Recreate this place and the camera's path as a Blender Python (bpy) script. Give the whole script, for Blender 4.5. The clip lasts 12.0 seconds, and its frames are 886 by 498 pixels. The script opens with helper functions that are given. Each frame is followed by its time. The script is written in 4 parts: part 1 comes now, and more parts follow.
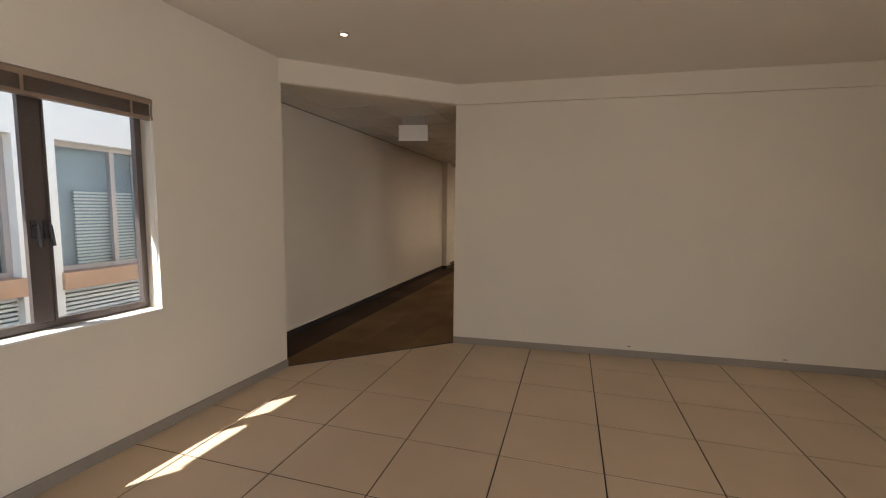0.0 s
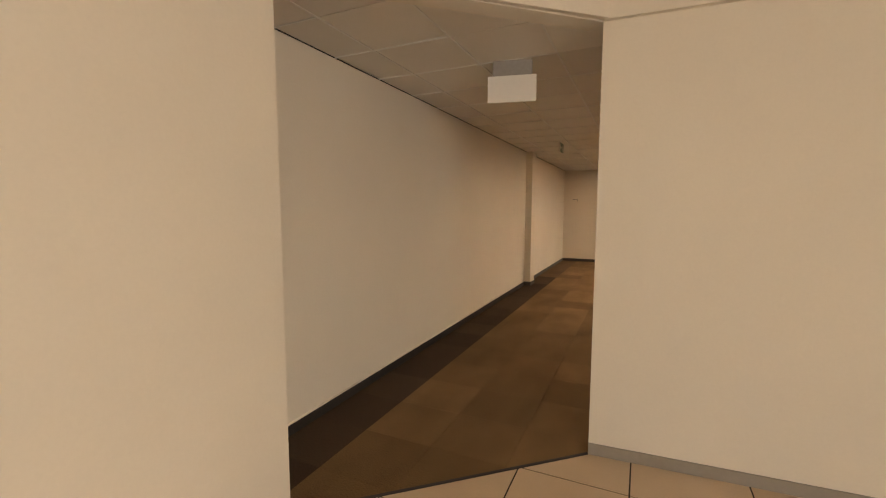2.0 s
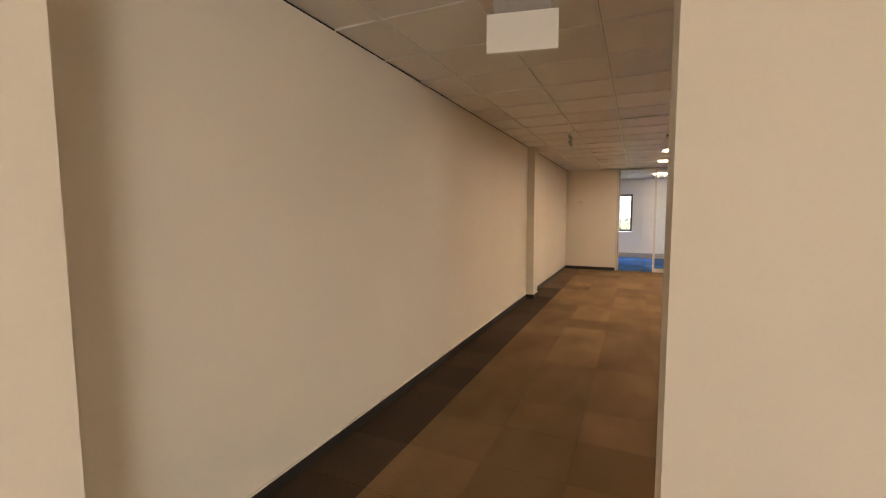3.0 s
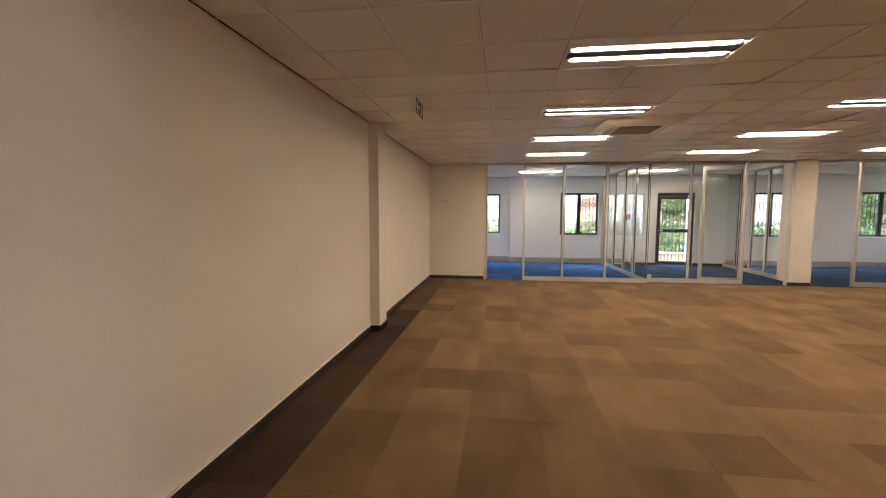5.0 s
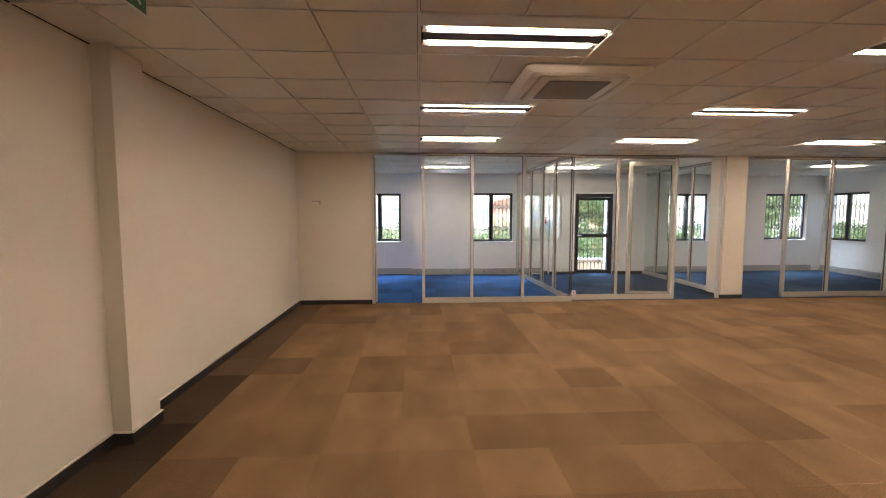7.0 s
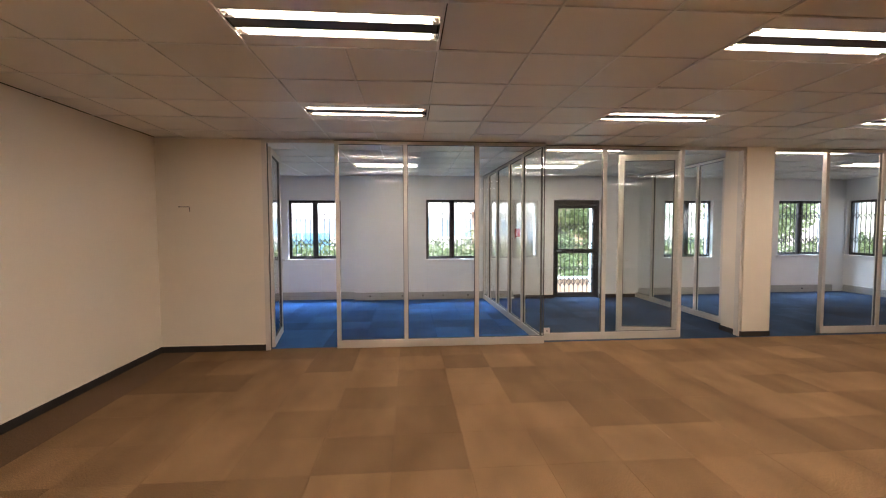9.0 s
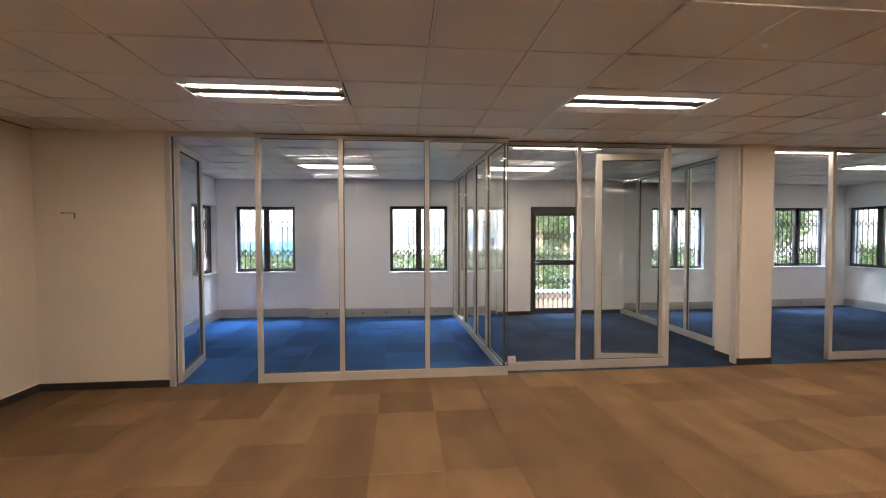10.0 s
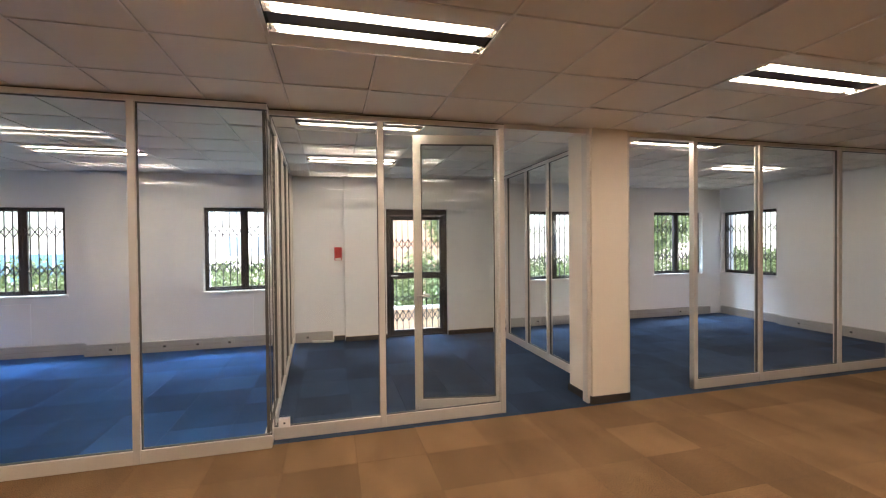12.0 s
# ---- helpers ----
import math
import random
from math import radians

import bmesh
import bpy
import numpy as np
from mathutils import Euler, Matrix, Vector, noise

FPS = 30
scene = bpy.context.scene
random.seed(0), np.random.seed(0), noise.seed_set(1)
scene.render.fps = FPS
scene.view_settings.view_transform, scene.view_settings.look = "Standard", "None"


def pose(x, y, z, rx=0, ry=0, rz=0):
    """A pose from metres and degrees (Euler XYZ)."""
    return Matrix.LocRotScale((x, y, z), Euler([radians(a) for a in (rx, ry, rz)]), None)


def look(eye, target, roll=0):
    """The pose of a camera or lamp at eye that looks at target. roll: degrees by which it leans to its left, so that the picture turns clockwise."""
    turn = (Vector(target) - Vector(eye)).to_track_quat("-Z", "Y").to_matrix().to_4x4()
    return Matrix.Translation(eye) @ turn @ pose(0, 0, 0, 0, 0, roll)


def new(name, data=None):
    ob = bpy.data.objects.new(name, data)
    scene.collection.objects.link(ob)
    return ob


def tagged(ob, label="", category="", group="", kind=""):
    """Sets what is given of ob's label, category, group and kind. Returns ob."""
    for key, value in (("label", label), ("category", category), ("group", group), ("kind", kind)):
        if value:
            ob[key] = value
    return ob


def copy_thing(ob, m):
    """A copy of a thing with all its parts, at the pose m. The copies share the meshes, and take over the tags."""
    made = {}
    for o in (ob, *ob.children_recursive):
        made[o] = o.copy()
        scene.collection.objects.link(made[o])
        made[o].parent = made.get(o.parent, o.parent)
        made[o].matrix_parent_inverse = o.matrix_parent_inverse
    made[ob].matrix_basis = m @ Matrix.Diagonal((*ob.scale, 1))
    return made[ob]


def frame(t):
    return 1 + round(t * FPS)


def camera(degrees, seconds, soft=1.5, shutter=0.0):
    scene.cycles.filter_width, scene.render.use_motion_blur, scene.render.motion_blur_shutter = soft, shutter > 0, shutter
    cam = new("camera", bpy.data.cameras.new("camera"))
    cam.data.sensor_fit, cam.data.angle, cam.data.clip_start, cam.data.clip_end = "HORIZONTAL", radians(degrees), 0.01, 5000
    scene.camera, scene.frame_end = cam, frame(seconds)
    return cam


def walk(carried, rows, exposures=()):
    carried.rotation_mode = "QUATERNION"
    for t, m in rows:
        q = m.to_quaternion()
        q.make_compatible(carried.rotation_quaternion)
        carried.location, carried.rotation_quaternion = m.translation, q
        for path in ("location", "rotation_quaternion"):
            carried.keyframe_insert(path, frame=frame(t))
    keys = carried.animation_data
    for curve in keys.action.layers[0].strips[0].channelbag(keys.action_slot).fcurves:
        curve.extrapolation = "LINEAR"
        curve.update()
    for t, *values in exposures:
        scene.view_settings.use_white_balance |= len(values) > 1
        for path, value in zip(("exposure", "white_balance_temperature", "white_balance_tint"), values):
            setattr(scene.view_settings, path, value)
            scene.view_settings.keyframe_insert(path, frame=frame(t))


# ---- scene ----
cam = camera(92.4, 12.0, soft=1.1)
PATH = [
    (0, (1.08, -1.215, 1.545), (0.509, 0.692, 1.358), 0.6),
    (0.5, (0.905, -0.712, 1.545), (0.205, 1.153, 1.358), 0.6),
    (1, (0.655, -0.192, 1.545), (-0.104, 1.648, 1.36), 0.6),
    (1.5, (0.358, 0.254, 1.552), (-0.455, 2.072, 1.365), 0.6),
    (2, (0.075, 0.665, 1.585), (-0.768, 2.469, 1.395), 0.1),
    (2.5, (-0.15, 1.13, 1.55), (-1.005, 2.93, 1.378), -0.2),
    (4.5, (-0.428, 3.400, 1.587), (-0.888, 5.338, 1.415), 0.05),
    (5, (-0.385, 3.923, 1.567), (-0.657, 5.897, 1.399), 0.15),
    (5.5, (-0.341, 4.524, 1.576), (-0.446, 6.514, 1.409), -0.05),
    (6, (-0.241, 5.136, 1.564), (-0.23, 7.13, 1.402), -0.05),
    (6.5, (-0.136, 5.728, 1.593), (-0.07, 7.72, 1.431), -0.05),
    (7, (0.055, 6.297, 1.603), (0.167, 8.287, 1.446), -0.05),
    (9, (1.063, 8.37, 1.591), (1.222, 10.361, 1.49), -0.15),
    (9.5, (1.398, 8.818, 1.608), (1.575, 10.808, 1.531), -0.15),
    (10, (1.694, 9.223, 1.618), (1.883, 11.212, 1.554), -0.15),
    (10.5, (2.059, 9.588, 1.619), (2.276, 11.575, 1.573), -0.15),
    (11, (2.483, 9.921, 1.612), (2.737, 11.904, 1.576), -0.1),
    (11.5, (2.91, 10.206, 1.639), (3.258, 12.175, 1.605), -0.4),
    (12, (3.38, 10.42, 1.611), (3.886, 12.354, 1.583), -0.6),
]
EXPOSURES = [(0, 1.22, 6250, 12), (0.5, 1.30, 6450, 12), (1, 1.44, 6900, 12), (1.5, 1.62, 7400, 12), (2, 2.1, 7350, 12.5), (2.5, 2.36, 7150, 12), (3.3, 2.35, 6700, 12),
             (4.5, 2.2, 6300, 11), (6, 2.16, 6150, 12), (7, 2.10, 6150, 13), (9, 2.05, 6100, 14), (10.5, 1.92, 6050, 14), (12, 2.08, 6250, 15)]
walk(cam, [(t, look(eye, target, roll)) for t, eye, target, roll in PATH], EXPOSURES)

# ---- light and exposure ----
world = bpy.data.worlds.new("world")
scene.world = world
world.use_nodes = True
wn = world.node_tree
sky = wn.nodes.new("ShaderNodeTexSky")
sky.sky_type = "NISHITA"
sky.sun_disc = False
SUN_EL, SUN_AZ = radians(53), math.atan2(-0.60, -0.80)
sky.sun_elevation, sky.sun_rotation = SUN_EL, SUN_AZ
wn.links.new(sky.outputs[0], wn.nodes["Background"].inputs[0])
wn.nodes["Background"].inputs[1].default_value = 0.15
sun = new("sun", bpy.data.lights.new("sun", "SUN"))
sun.data.energy, sun.data.angle, sun.data.color = 5.0, radians(0.5), (1.0, 0.95, 0.86)
sun.matrix_world = look((-0.60 * 20 * math.cos(SUN_EL), -0.80 * 20 * math.cos(SUN_EL), 20 * math.sin(SUN_EL)), (0, 0, 0))
TUBE = 16.5
TUBE_COLOUR = (1.0, 0.80, 0.60)
# added area lamp in the side wall behind the walk's start, brightens the lobby
lobby_fill = new("lobby_fill_light", bpy.data.lights.new("lobby_fill_light", "AREA"))
lobby_fill.data.shape, lobby_fill.data.size, lobby_fill.data.size_y = "RECTANGLE", 1.7, 2.2
lobby_fill.data.energy, lobby_fill.data.color = 37, (1.0, 0.97, 0.95)
lobby_fill.matrix_world = look((4.98, -2.9, 1.35), (0, -2.9, 1.35))
# added area lamps above the window views, stand in for sky light in the rooms
for lx, ly, tx, ty in ((-1.0, 18.75, -0.8, 16.4), (2.0, 18.75, 1.8, 16.4), (4.8, 18.75, 4.8, 16.4), (7.6, 18.75, 7.6, 16.4), (10.6, 18.75, 10.4, 16.4)):
    lamp = new("room_sky_fill", bpy.data.lights.new("room_sky_fill", "AREA"))
    lamp.data.shape, lamp.data.size, lamp.data.size_y = "RECTANGLE", 1.1, 0.7
    lamp.data.energy, lamp.data.color = 165, (0.72, 0.86, 1.0)
    lamp.matrix_world = look((lx, ly, 3.15), (tx, ty, 0.3))


# ---- materials ----
def material(name, colour, rough=0.6, metal=0.0, grain=40.0, vary=0.06, large=1.2, stain=0.05, bump=0.05, rnd=0.0, spec=0.5, island=0.0, stretch=(1, 1, 1)):
    """A surface with grain and larger stains, in object coordinates."""
    m = bpy.data.materials.new(name)
    m.use_nodes = True
    nt = m.node_tree
    bsdf = nt.nodes["Principled BSDF"]
    bsdf.inputs["Roughness"].default_value = rough
    bsdf.inputs["Metallic"].default_value = metal
    bsdf.inputs["Specular IOR Level"].default_value = spec
    geo = nt.nodes.new("ShaderNodeNewGeometry")
    mp = nt.nodes.new("ShaderNodeMapping")
    mp.inputs["Scale"].default_value = stretch
    nt.links.new(geo.outputs["Position"], mp.inputs["Vector"])
    fine, big = nt.nodes.new("ShaderNodeTexNoise"), nt.nodes.new("ShaderNodeTexNoise")
    fine.inputs["Scale"].default_value, fine.inputs["Detail"].default_value = grain, 4
    big.inputs["Scale"].default_value, big.inputs["Detail"].default_value = large, 5
    for n in (fine, big):
        nt.links.new(mp.outputs[0], n.inputs["Vector"])

    def spread(src, amount):
        r = nt.nodes.new("ShaderNodeMapRange")
        r.inputs["From Min"].default_value, r.inputs["From Max"].default_value = 0.25, 0.75
        r.inputs["To Min"].default_value, r.inputs["To Max"].default_value = 1 - amount, 1 + amount
        nt.links.new(src, r.inputs["Value"])
        return r.outputs[0]

    def times(a, b):
        n = nt.nodes.new("ShaderNodeMath")
        n.operation = "MULTIPLY"
        nt.links.new(a, n.inputs[0])
        nt.links.new(b, n.inputs[1])
        return n.outputs[0]

    val = times(spread(fine.outputs[0], vary), spread(big.outputs[0], stain))
    for amount, node, out in ((rnd, "ShaderNodeObjectInfo", "Random"), (island, "ShaderNodeNewGeometry", "Random Per Island")):
        if amount:
            info = nt.nodes.new(node)
            r = nt.nodes.new("ShaderNodeMapRange")
            r.inputs["To Min"].default_value, r.inputs["To Max"].default_value = 1 - amount, 1 + amount
            nt.links.new(info.outputs[out], r.inputs["Value"])
            val = times(val, r.outputs[0])
    mix = nt.nodes.new("ShaderNodeVectorMath")
    mix.operation = "SCALE"
    mix.inputs[0].default_value = colour
    nt.links.new(val, mix.inputs["Scale"])
    nt.links.new(mix.outputs[0], bsdf.inputs["Base Color"])
    if bump:
        b = nt.nodes.new("ShaderNodeBump")
        b.inputs["Strength"].default_value, b.inputs["Distance"].default_value = bump, 0.01
        nt.links.new(fine.outputs[0], b.inputs["Height"])
        nt.links.new(b.outputs[0], bsdf.inputs["Normal"])
    return m


def glowing(name, colour, strength):
    m = bpy.data.materials.new(name)
    m.use_nodes = True
    b = m.node_tree.nodes["Principled BSDF"]
    b.inputs["Base Color"].default_value = (0.9, 0.9, 0.9, 1)
    b.inputs["Emission Color"].default_value = (*colour, 1)
    b.inputs["Emission Strength"].default_value = strength
    return m


def glass_sheet(name, tint=(0.965, 0.985, 0.98)):
    """Thin clear glass: light passes straight, with mirror gloss growing at grazing angles."""
    m = bpy.data.materials.new(name)
    m.use_nodes = True
    nt = m.node_tree
    nt.nodes.remove(nt.nodes["Principled BSDF"])
    clear, gloss, mix, fr = (nt.nodes.new("ShaderNode" + k) for k in ("BsdfTransparent", "BsdfGlossy", "MixShader", "LayerWeight"))
    clear.inputs[0].default_value = (*tint, 1)
    gloss.inputs["Roughness"].default_value = 0.0
    power, lift = nt.nodes.new("ShaderNodeMath"), nt.nodes.new("ShaderNodeMapRange")
    power.operation, power.inputs[1].default_value = "POWER", 5.0
    fr.inputs["Blend"].default_value = 0.5
    lift.inputs["To Min"].default_value, lift.inputs["To Max"].default_value = 0.030, 0.9
    nt.links.new(fr.outputs["Facing"], power.inputs[0])
    nt.links.new(power.outputs[0], lift.inputs["Value"])
    nt.links.new(lift.outputs[0], mix.inputs[0])
    nt.links.new(clear.outputs[0], mix.inputs[1])
    nt.links.new(gloss.outputs[0], mix.inputs[2])
    nt.links.new(mix.outputs[0], nt.nodes["Material Output"].inputs[0])
    return m


M_WALL = material("painted_plaster", (0.74, 0.68, 0.58), 0.75, grain=60, vary=0.015, large=0.8, stain=0.035, bump=0.04)
M_WALL_ROOM = material("white_painted_plaster", (0.80, 0.80, 0.80), 0.7, grain=60, vary=0.015, large=0.9, stain=0.03, bump=0.04)
M_CEIL = material("vinyl_ceiling_board", (0.70, 0.66, 0.60), 0.42, grain=120, vary=0.02, large=1.0, stain=0.05, bump=0.03, island=0.05)
M_CEIL_SMOOTH = material("painted_ceiling", (0.80, 0.75, 0.67), 0.8, grain=50, vary=0.01, stain=0.03, bump=0.02)
M_TBAR = material("white_ceiling_grid", (0.72, 0.70, 0.66), 0.28, stain=0.03, vary=0.02, bump=0)
M_VOID_SHADE = material("void_and_gap_shade", (0.03, 0.03, 0.03), 0.9, bump=0)
M_SKIRT = material("dark_skirting", (0.025, 0.021, 0.019), 0.5, grain=30, vary=0.1, bump=0.05)
M_SKIRT_TILE = material("grey_tile_skirting", (0.30, 0.265, 0.225), 0.45, grain=30, vary=0.05, bump=0.02)
M_CARPET = material("brown_carpet", (0.197, 0.123, 0.062), 0.95, grain=210, vary=0.5, large=2.6, stain=0.24, bump=0.4, rnd=0.20, spec=0.1, stretch=(1, 0.45, 1))
M_BLUE = material("blue_carpet", (0.030, 0.095, 0.260), 0.95, grain=210, vary=0.48, large=2.6, stain=0.22, bump=0.4, rnd=0.26, spec=0.1, stretch=(1, 0.45, 1))
# greyer, darker copy of M_BLUE, these rooms' weaker daylight put into the colour
M_BLUE_DIM = material("dim_blue_carpet", (0.034, 0.058, 0.105), 0.95, grain=210, vary=0.48, large=2.6, stain=0.22, bump=0.4, rnd=0.26, spec=0.1, stretch=(1, 0.45, 1))
M_UNDER = material("carpet_underlay", (0.03, 0.025, 0.02), 0.95, bump=0)
M_TILE = material("beige_porcelain", (0.65, 0.50, 0.345), 0.32, grain=90, vary=0.03, large=2.0, stain=0.07, bump=0.01, rnd=0.04)
M_GROUT = material("dark_grout", (0.06, 0.045, 0.035), 0.9, grain=80, vary=0.1, bump=0.1)
M_ALU = material("natural_anodised_aluminium", (0.64, 0.605, 0.55), 0.38, 0.35, grain=90, vary=0.03, stain=0.05, bump=0.01)
M_ALU_DARK = material("grey_gasket", (0.09, 0.085, 0.08), 0.6, bump=0)
M_BRONZE = material("bronze_window_frame", (0.055, 0.046, 0.045), 0.4, 0.3, grain=60, vary=0.08, bump=0.01)
# lighter copy of M_BRONZE, sun on the lobby frame put into the colour
M_FRAME_LOBBY = material("sunlit_bronze_frame", (0.13, 0.108, 0.10), 0.38, 0.3, grain=60, vary=0.08, bump=0.01)
M_BLACK = material("black_grille_paint", (0.02, 0.02, 0.024), 0.45, bump=0.01)
M_STEEL = material("satin_steel", (0.6, 0.58, 0.55), 0.3, 0.9, bump=0)
M_TRUNK = material("grey_power_skirting", (0.40, 0.39, 0.37), 0.45, grain=40, vary=0.03, stain=0.05, bump=0.01)
M_WHITE = material("white_plastic", (0.80, 0.78, 0.74), 0.4, grain=30, vary=0.01, stain=0.02, bump=0)
M_GREY = material("grey_plastic", (0.33, 0.31, 0.29), 0.5, bump=0)
M_DARK = material("dark_plastic", (0.05, 0.045, 0.05), 0.5, bump=0)
M_REFL = material("reflector_sheet", (0.70, 0.68, 0.65), 0.20, 1.0, vary=0.01, stain=0.02, bump=0)
M_GREEN = material("sign_green", (0.008, 0.10, 0.05), 0.35, bump=0)
M_RED = material("red_plastic", (0.42, 0.03, 0.025), 0.4, bump=0)
M_TUBE = glowing("fluorescent_tube", TUBE_COLOUR, TUBE)
M_SPOT = glowing("spot_lamp", (1.0, 0.75, 0.5), 3.0)
M_GLASS = glass_sheet("clear_glass")
M_FACADE = material("white_rendered_facade", (0.86, 0.84, 0.79), 0.85, grain=30, vary=0.03, large=0.5, stain=0.05, bump=0.1)
M_BROWNWALL = material("terracotta_render", (0.34, 0.17, 0.11), 0.85, grain=30, vary=0.05, large=0.6, stain=0.1, bump=0.1)
M_SILL_OUT = material("terracotta_sill", (0.50, 0.32, 0.21), 0.8, grain=40, vary=0.05, bump=0.05)
M_SLAT = material("pale_blind_slat", (0.62, 0.68, 0.70), 0.5, bump=0)
M_BLIND = material("brown_blind_slat", (0.27, 0.195, 0.14), 0.32, grain=30, vary=0.05, bump=0)
M_PAVE = material("outdoor_paving", (0.46, 0.40, 0.34), 0.9, grain=12, vary=0.1, large=0.4, stain=0.12, bump=0.2)
M_LEAF = material("hedge_leaf", (0.12, 0.165, 0.08), 0.4, grain=8, vary=0.2, large=0.9, stain=0.25, bump=0, island=0.5)
nt = M_LEAF.node_tree
leaf_bsdf = nt.nodes["Principled BSDF"]
through_leaf, leaf_mix = nt.nodes.new("ShaderNodeBsdfTranslucent"), nt.nodes.new("ShaderNodeMixShader")
through_leaf.inputs[0].default_value = (0.24, 0.29, 0.09, 1)
leaf_mix.inputs[0].default_value = 0.4
nt.links.new(leaf_bsdf.outputs[0], leaf_mix.inputs[1])
nt.links.new(through_leaf.outputs[0], leaf_mix.inputs[2])
nt.links.new(leaf_mix.outputs[0], nt.nodes["Material Output"].inputs[0])
M_BLUE_PANEL = material("blue_painted_panel", (0.10, 0.25, 0.40), 0.5, grain=20, vary=0.05, large=0.6, stain=0.08, bump=0.02)
M_PINK = material("salmon_rendered_wall", (0.46, 0.29, 0.21), 0.85, grain=30, vary=0.05, large=0.6, stain=0.1, bump=0.1)
M_BARK = material("bark", (0.10, 0.07, 0.05), 0.9, grain=20, vary=0.2, bump=0.4)


# ---- builders ----
def box(bm, x0, y0, z0, x1, y1, z1, m=None):
    vs = [bm.verts.new((x, y, z)) for x in (x0, x1) for y in (y0, y1) for z in (z0, z1)]
    if m is not None:
        bmesh.ops.transform(bm, matrix=m, verts=vs)
    for f in ((0, 1, 3, 2), (4, 6, 7, 5), (0, 4, 5, 1), (2, 3, 7, 6), (0, 2, 6, 4), (1, 5, 7, 3)):
        bm.faces.new([vs[i] for i in f])
    return vs


def soften(bm, width=0.004, segments=2):
    bmesh.ops.bevel(bm, geom=bm.edges[:], offset=width, segments=segments, affect="EDGES", profile=0.6)


def rod(bm, a, b, r, n=8):
    a, b = Vector(a), Vector(b)
    d = b - a
    m = Matrix.Translation((a + b) / 2) @ d.to_track_quat("Z", "Y").to_matrix().to_4x4()
    bmesh.ops.create_cone(bm, cap_ends=True, segments=n, radius1=r, radius2=r, depth=d.length, matrix=m)


def mesh_of(name, bm, mat):
    bmesh.ops.recalc_face_normals(bm, faces=bm.faces[:])
    me = bpy.data.meshes.new(name)
    bm.to_mesh(me)
    bm.free()
    for one in (mat if isinstance(mat, (list, tuple)) else [mat]):
        me.materials.append(one)
    return me


def part(name, bm, mat, parent=None, label=""):
    ob = new(name, mesh_of(name, bm, mat))
    if parent is not None:
        ob.parent = parent
    return tagged(ob, label)


def block(name, x0, y0, z0, x1, y1, z1, mat, parent=None, label="", soft=0.003):
    bm = bmesh.new()
    box(bm, x0, y0, z0, x1, y1, z1)
    if soft:
        soften(bm, soft)
    return part(name, bm, mat, parent, label)


def thing(name, m, label, category, group="", kind=""):
    ob = new(name)
    ob.empty_display_size = 0.1
    ob.matrix_world = m
    return tagged(ob, label, category, group, kind)


def run(p0, p1):
    """A pose at p0 whose x runs towards p1; y is to the left of that way."""
    return pose(p0[0], p0[1], 0, 0, 0, math.degrees(math.atan2(p1[1] - p0[1], p1[0] - p0[0])))


def wall(name, p0, p1, thick, height, label, mat=M_WALL, holes=(), base=0.0):
    """A wall from p0 to p1, its thickness to the left of that way, with holes (u0, u1, z0, z1) through it."""
    length = math.dist(p0, p1)
    us = sorted({0.0, length, *(h[0] for h in holes), *(h[1] for h in holes)})
    zs = sorted({base, height, *(h[2] for h in holes if h[2] > base), *(h[3] for h in holes)})
    nu, nz = len(us) - 1, len(zs) - 1
    solid = [[not any(h[0] < (us[i] + us[i + 1]) / 2 < h[1] and h[2] < (zs[j] + zs[j + 1]) / 2 < h[3] for h in holes) for j in range(nz)] for i in range(nu)]
    bm = bmesh.new()
    cache = {}

    def v(i, k, j):
        if (i, k, j) not in cache:
            cache[i, k, j] = bm.verts.new((us[i], k * thick, zs[j]))
        return cache[i, k, j]

    def full(i, j):
        return 0 <= i < nu and 0 <= j < nz and solid[i][j]

    for i in range(nu):
        for j in range(nz):
            if not solid[i][j]:
                continue
            for k in (0, 1):
                bm.faces.new((v(i, k, j), v(i + 1, k, j), v(i + 1, k, j + 1), v(i, k, j + 1)))
            if not full(i - 1, j):
                bm.faces.new((v(i, 0, j), v(i, 1, j), v(i, 1, j + 1), v(i, 0, j + 1)))
            if not full(i + 1, j):
                bm.faces.new((v(i + 1, 0, j), v(i + 1, 1, j), v(i + 1, 1, j + 1), v(i + 1, 0, j + 1)))
            if not full(i, j - 1):
                bm.faces.new((v(i, 0, j), v(i + 1, 0, j), v(i + 1, 1, j), v(i, 1, j)))
            if not full(i, j + 1):
                bm.faces.new((v(i, 0, j + 1), v(i + 1, 0, j + 1), v(i + 1, 1, j + 1), v(i, 1, j + 1)))
    ob = part(name, bm, mat)
    ob.matrix_world = run(p0, p1)
    return tagged(ob, label, "wall", kind="structure")


def skirting(p0, p1, height=0.08, depth=0.012, mat=M_SKIRT, label="dark brown skirting along the wall base"):
    """Stands to the right of the way from p0 to p1."""
    bm = bmesh.new()
    box(bm, 0, -depth, 0, math.dist(p0, p1), -0.0005, height)
    ob = part("baseboard", bm, mat)
    if mat == M_SKIRT:
        bm = bmesh.new()
        box(bm, 0, -depth - 0.003, height, math.dist(p0, p1), -0.0005, height + 0.009)
        part("bead", bm, M_WALL, ob, "cream painted top bead")
    ob.matrix_world = run(p0, p1)
    return tagged(ob, label, "skirting", kind="structure")


CEIL = 2.725
LEFT = -2.10
FRONT = 14.00
JL, JR = (-1.52, 2.21), (-0.18, 3.445)

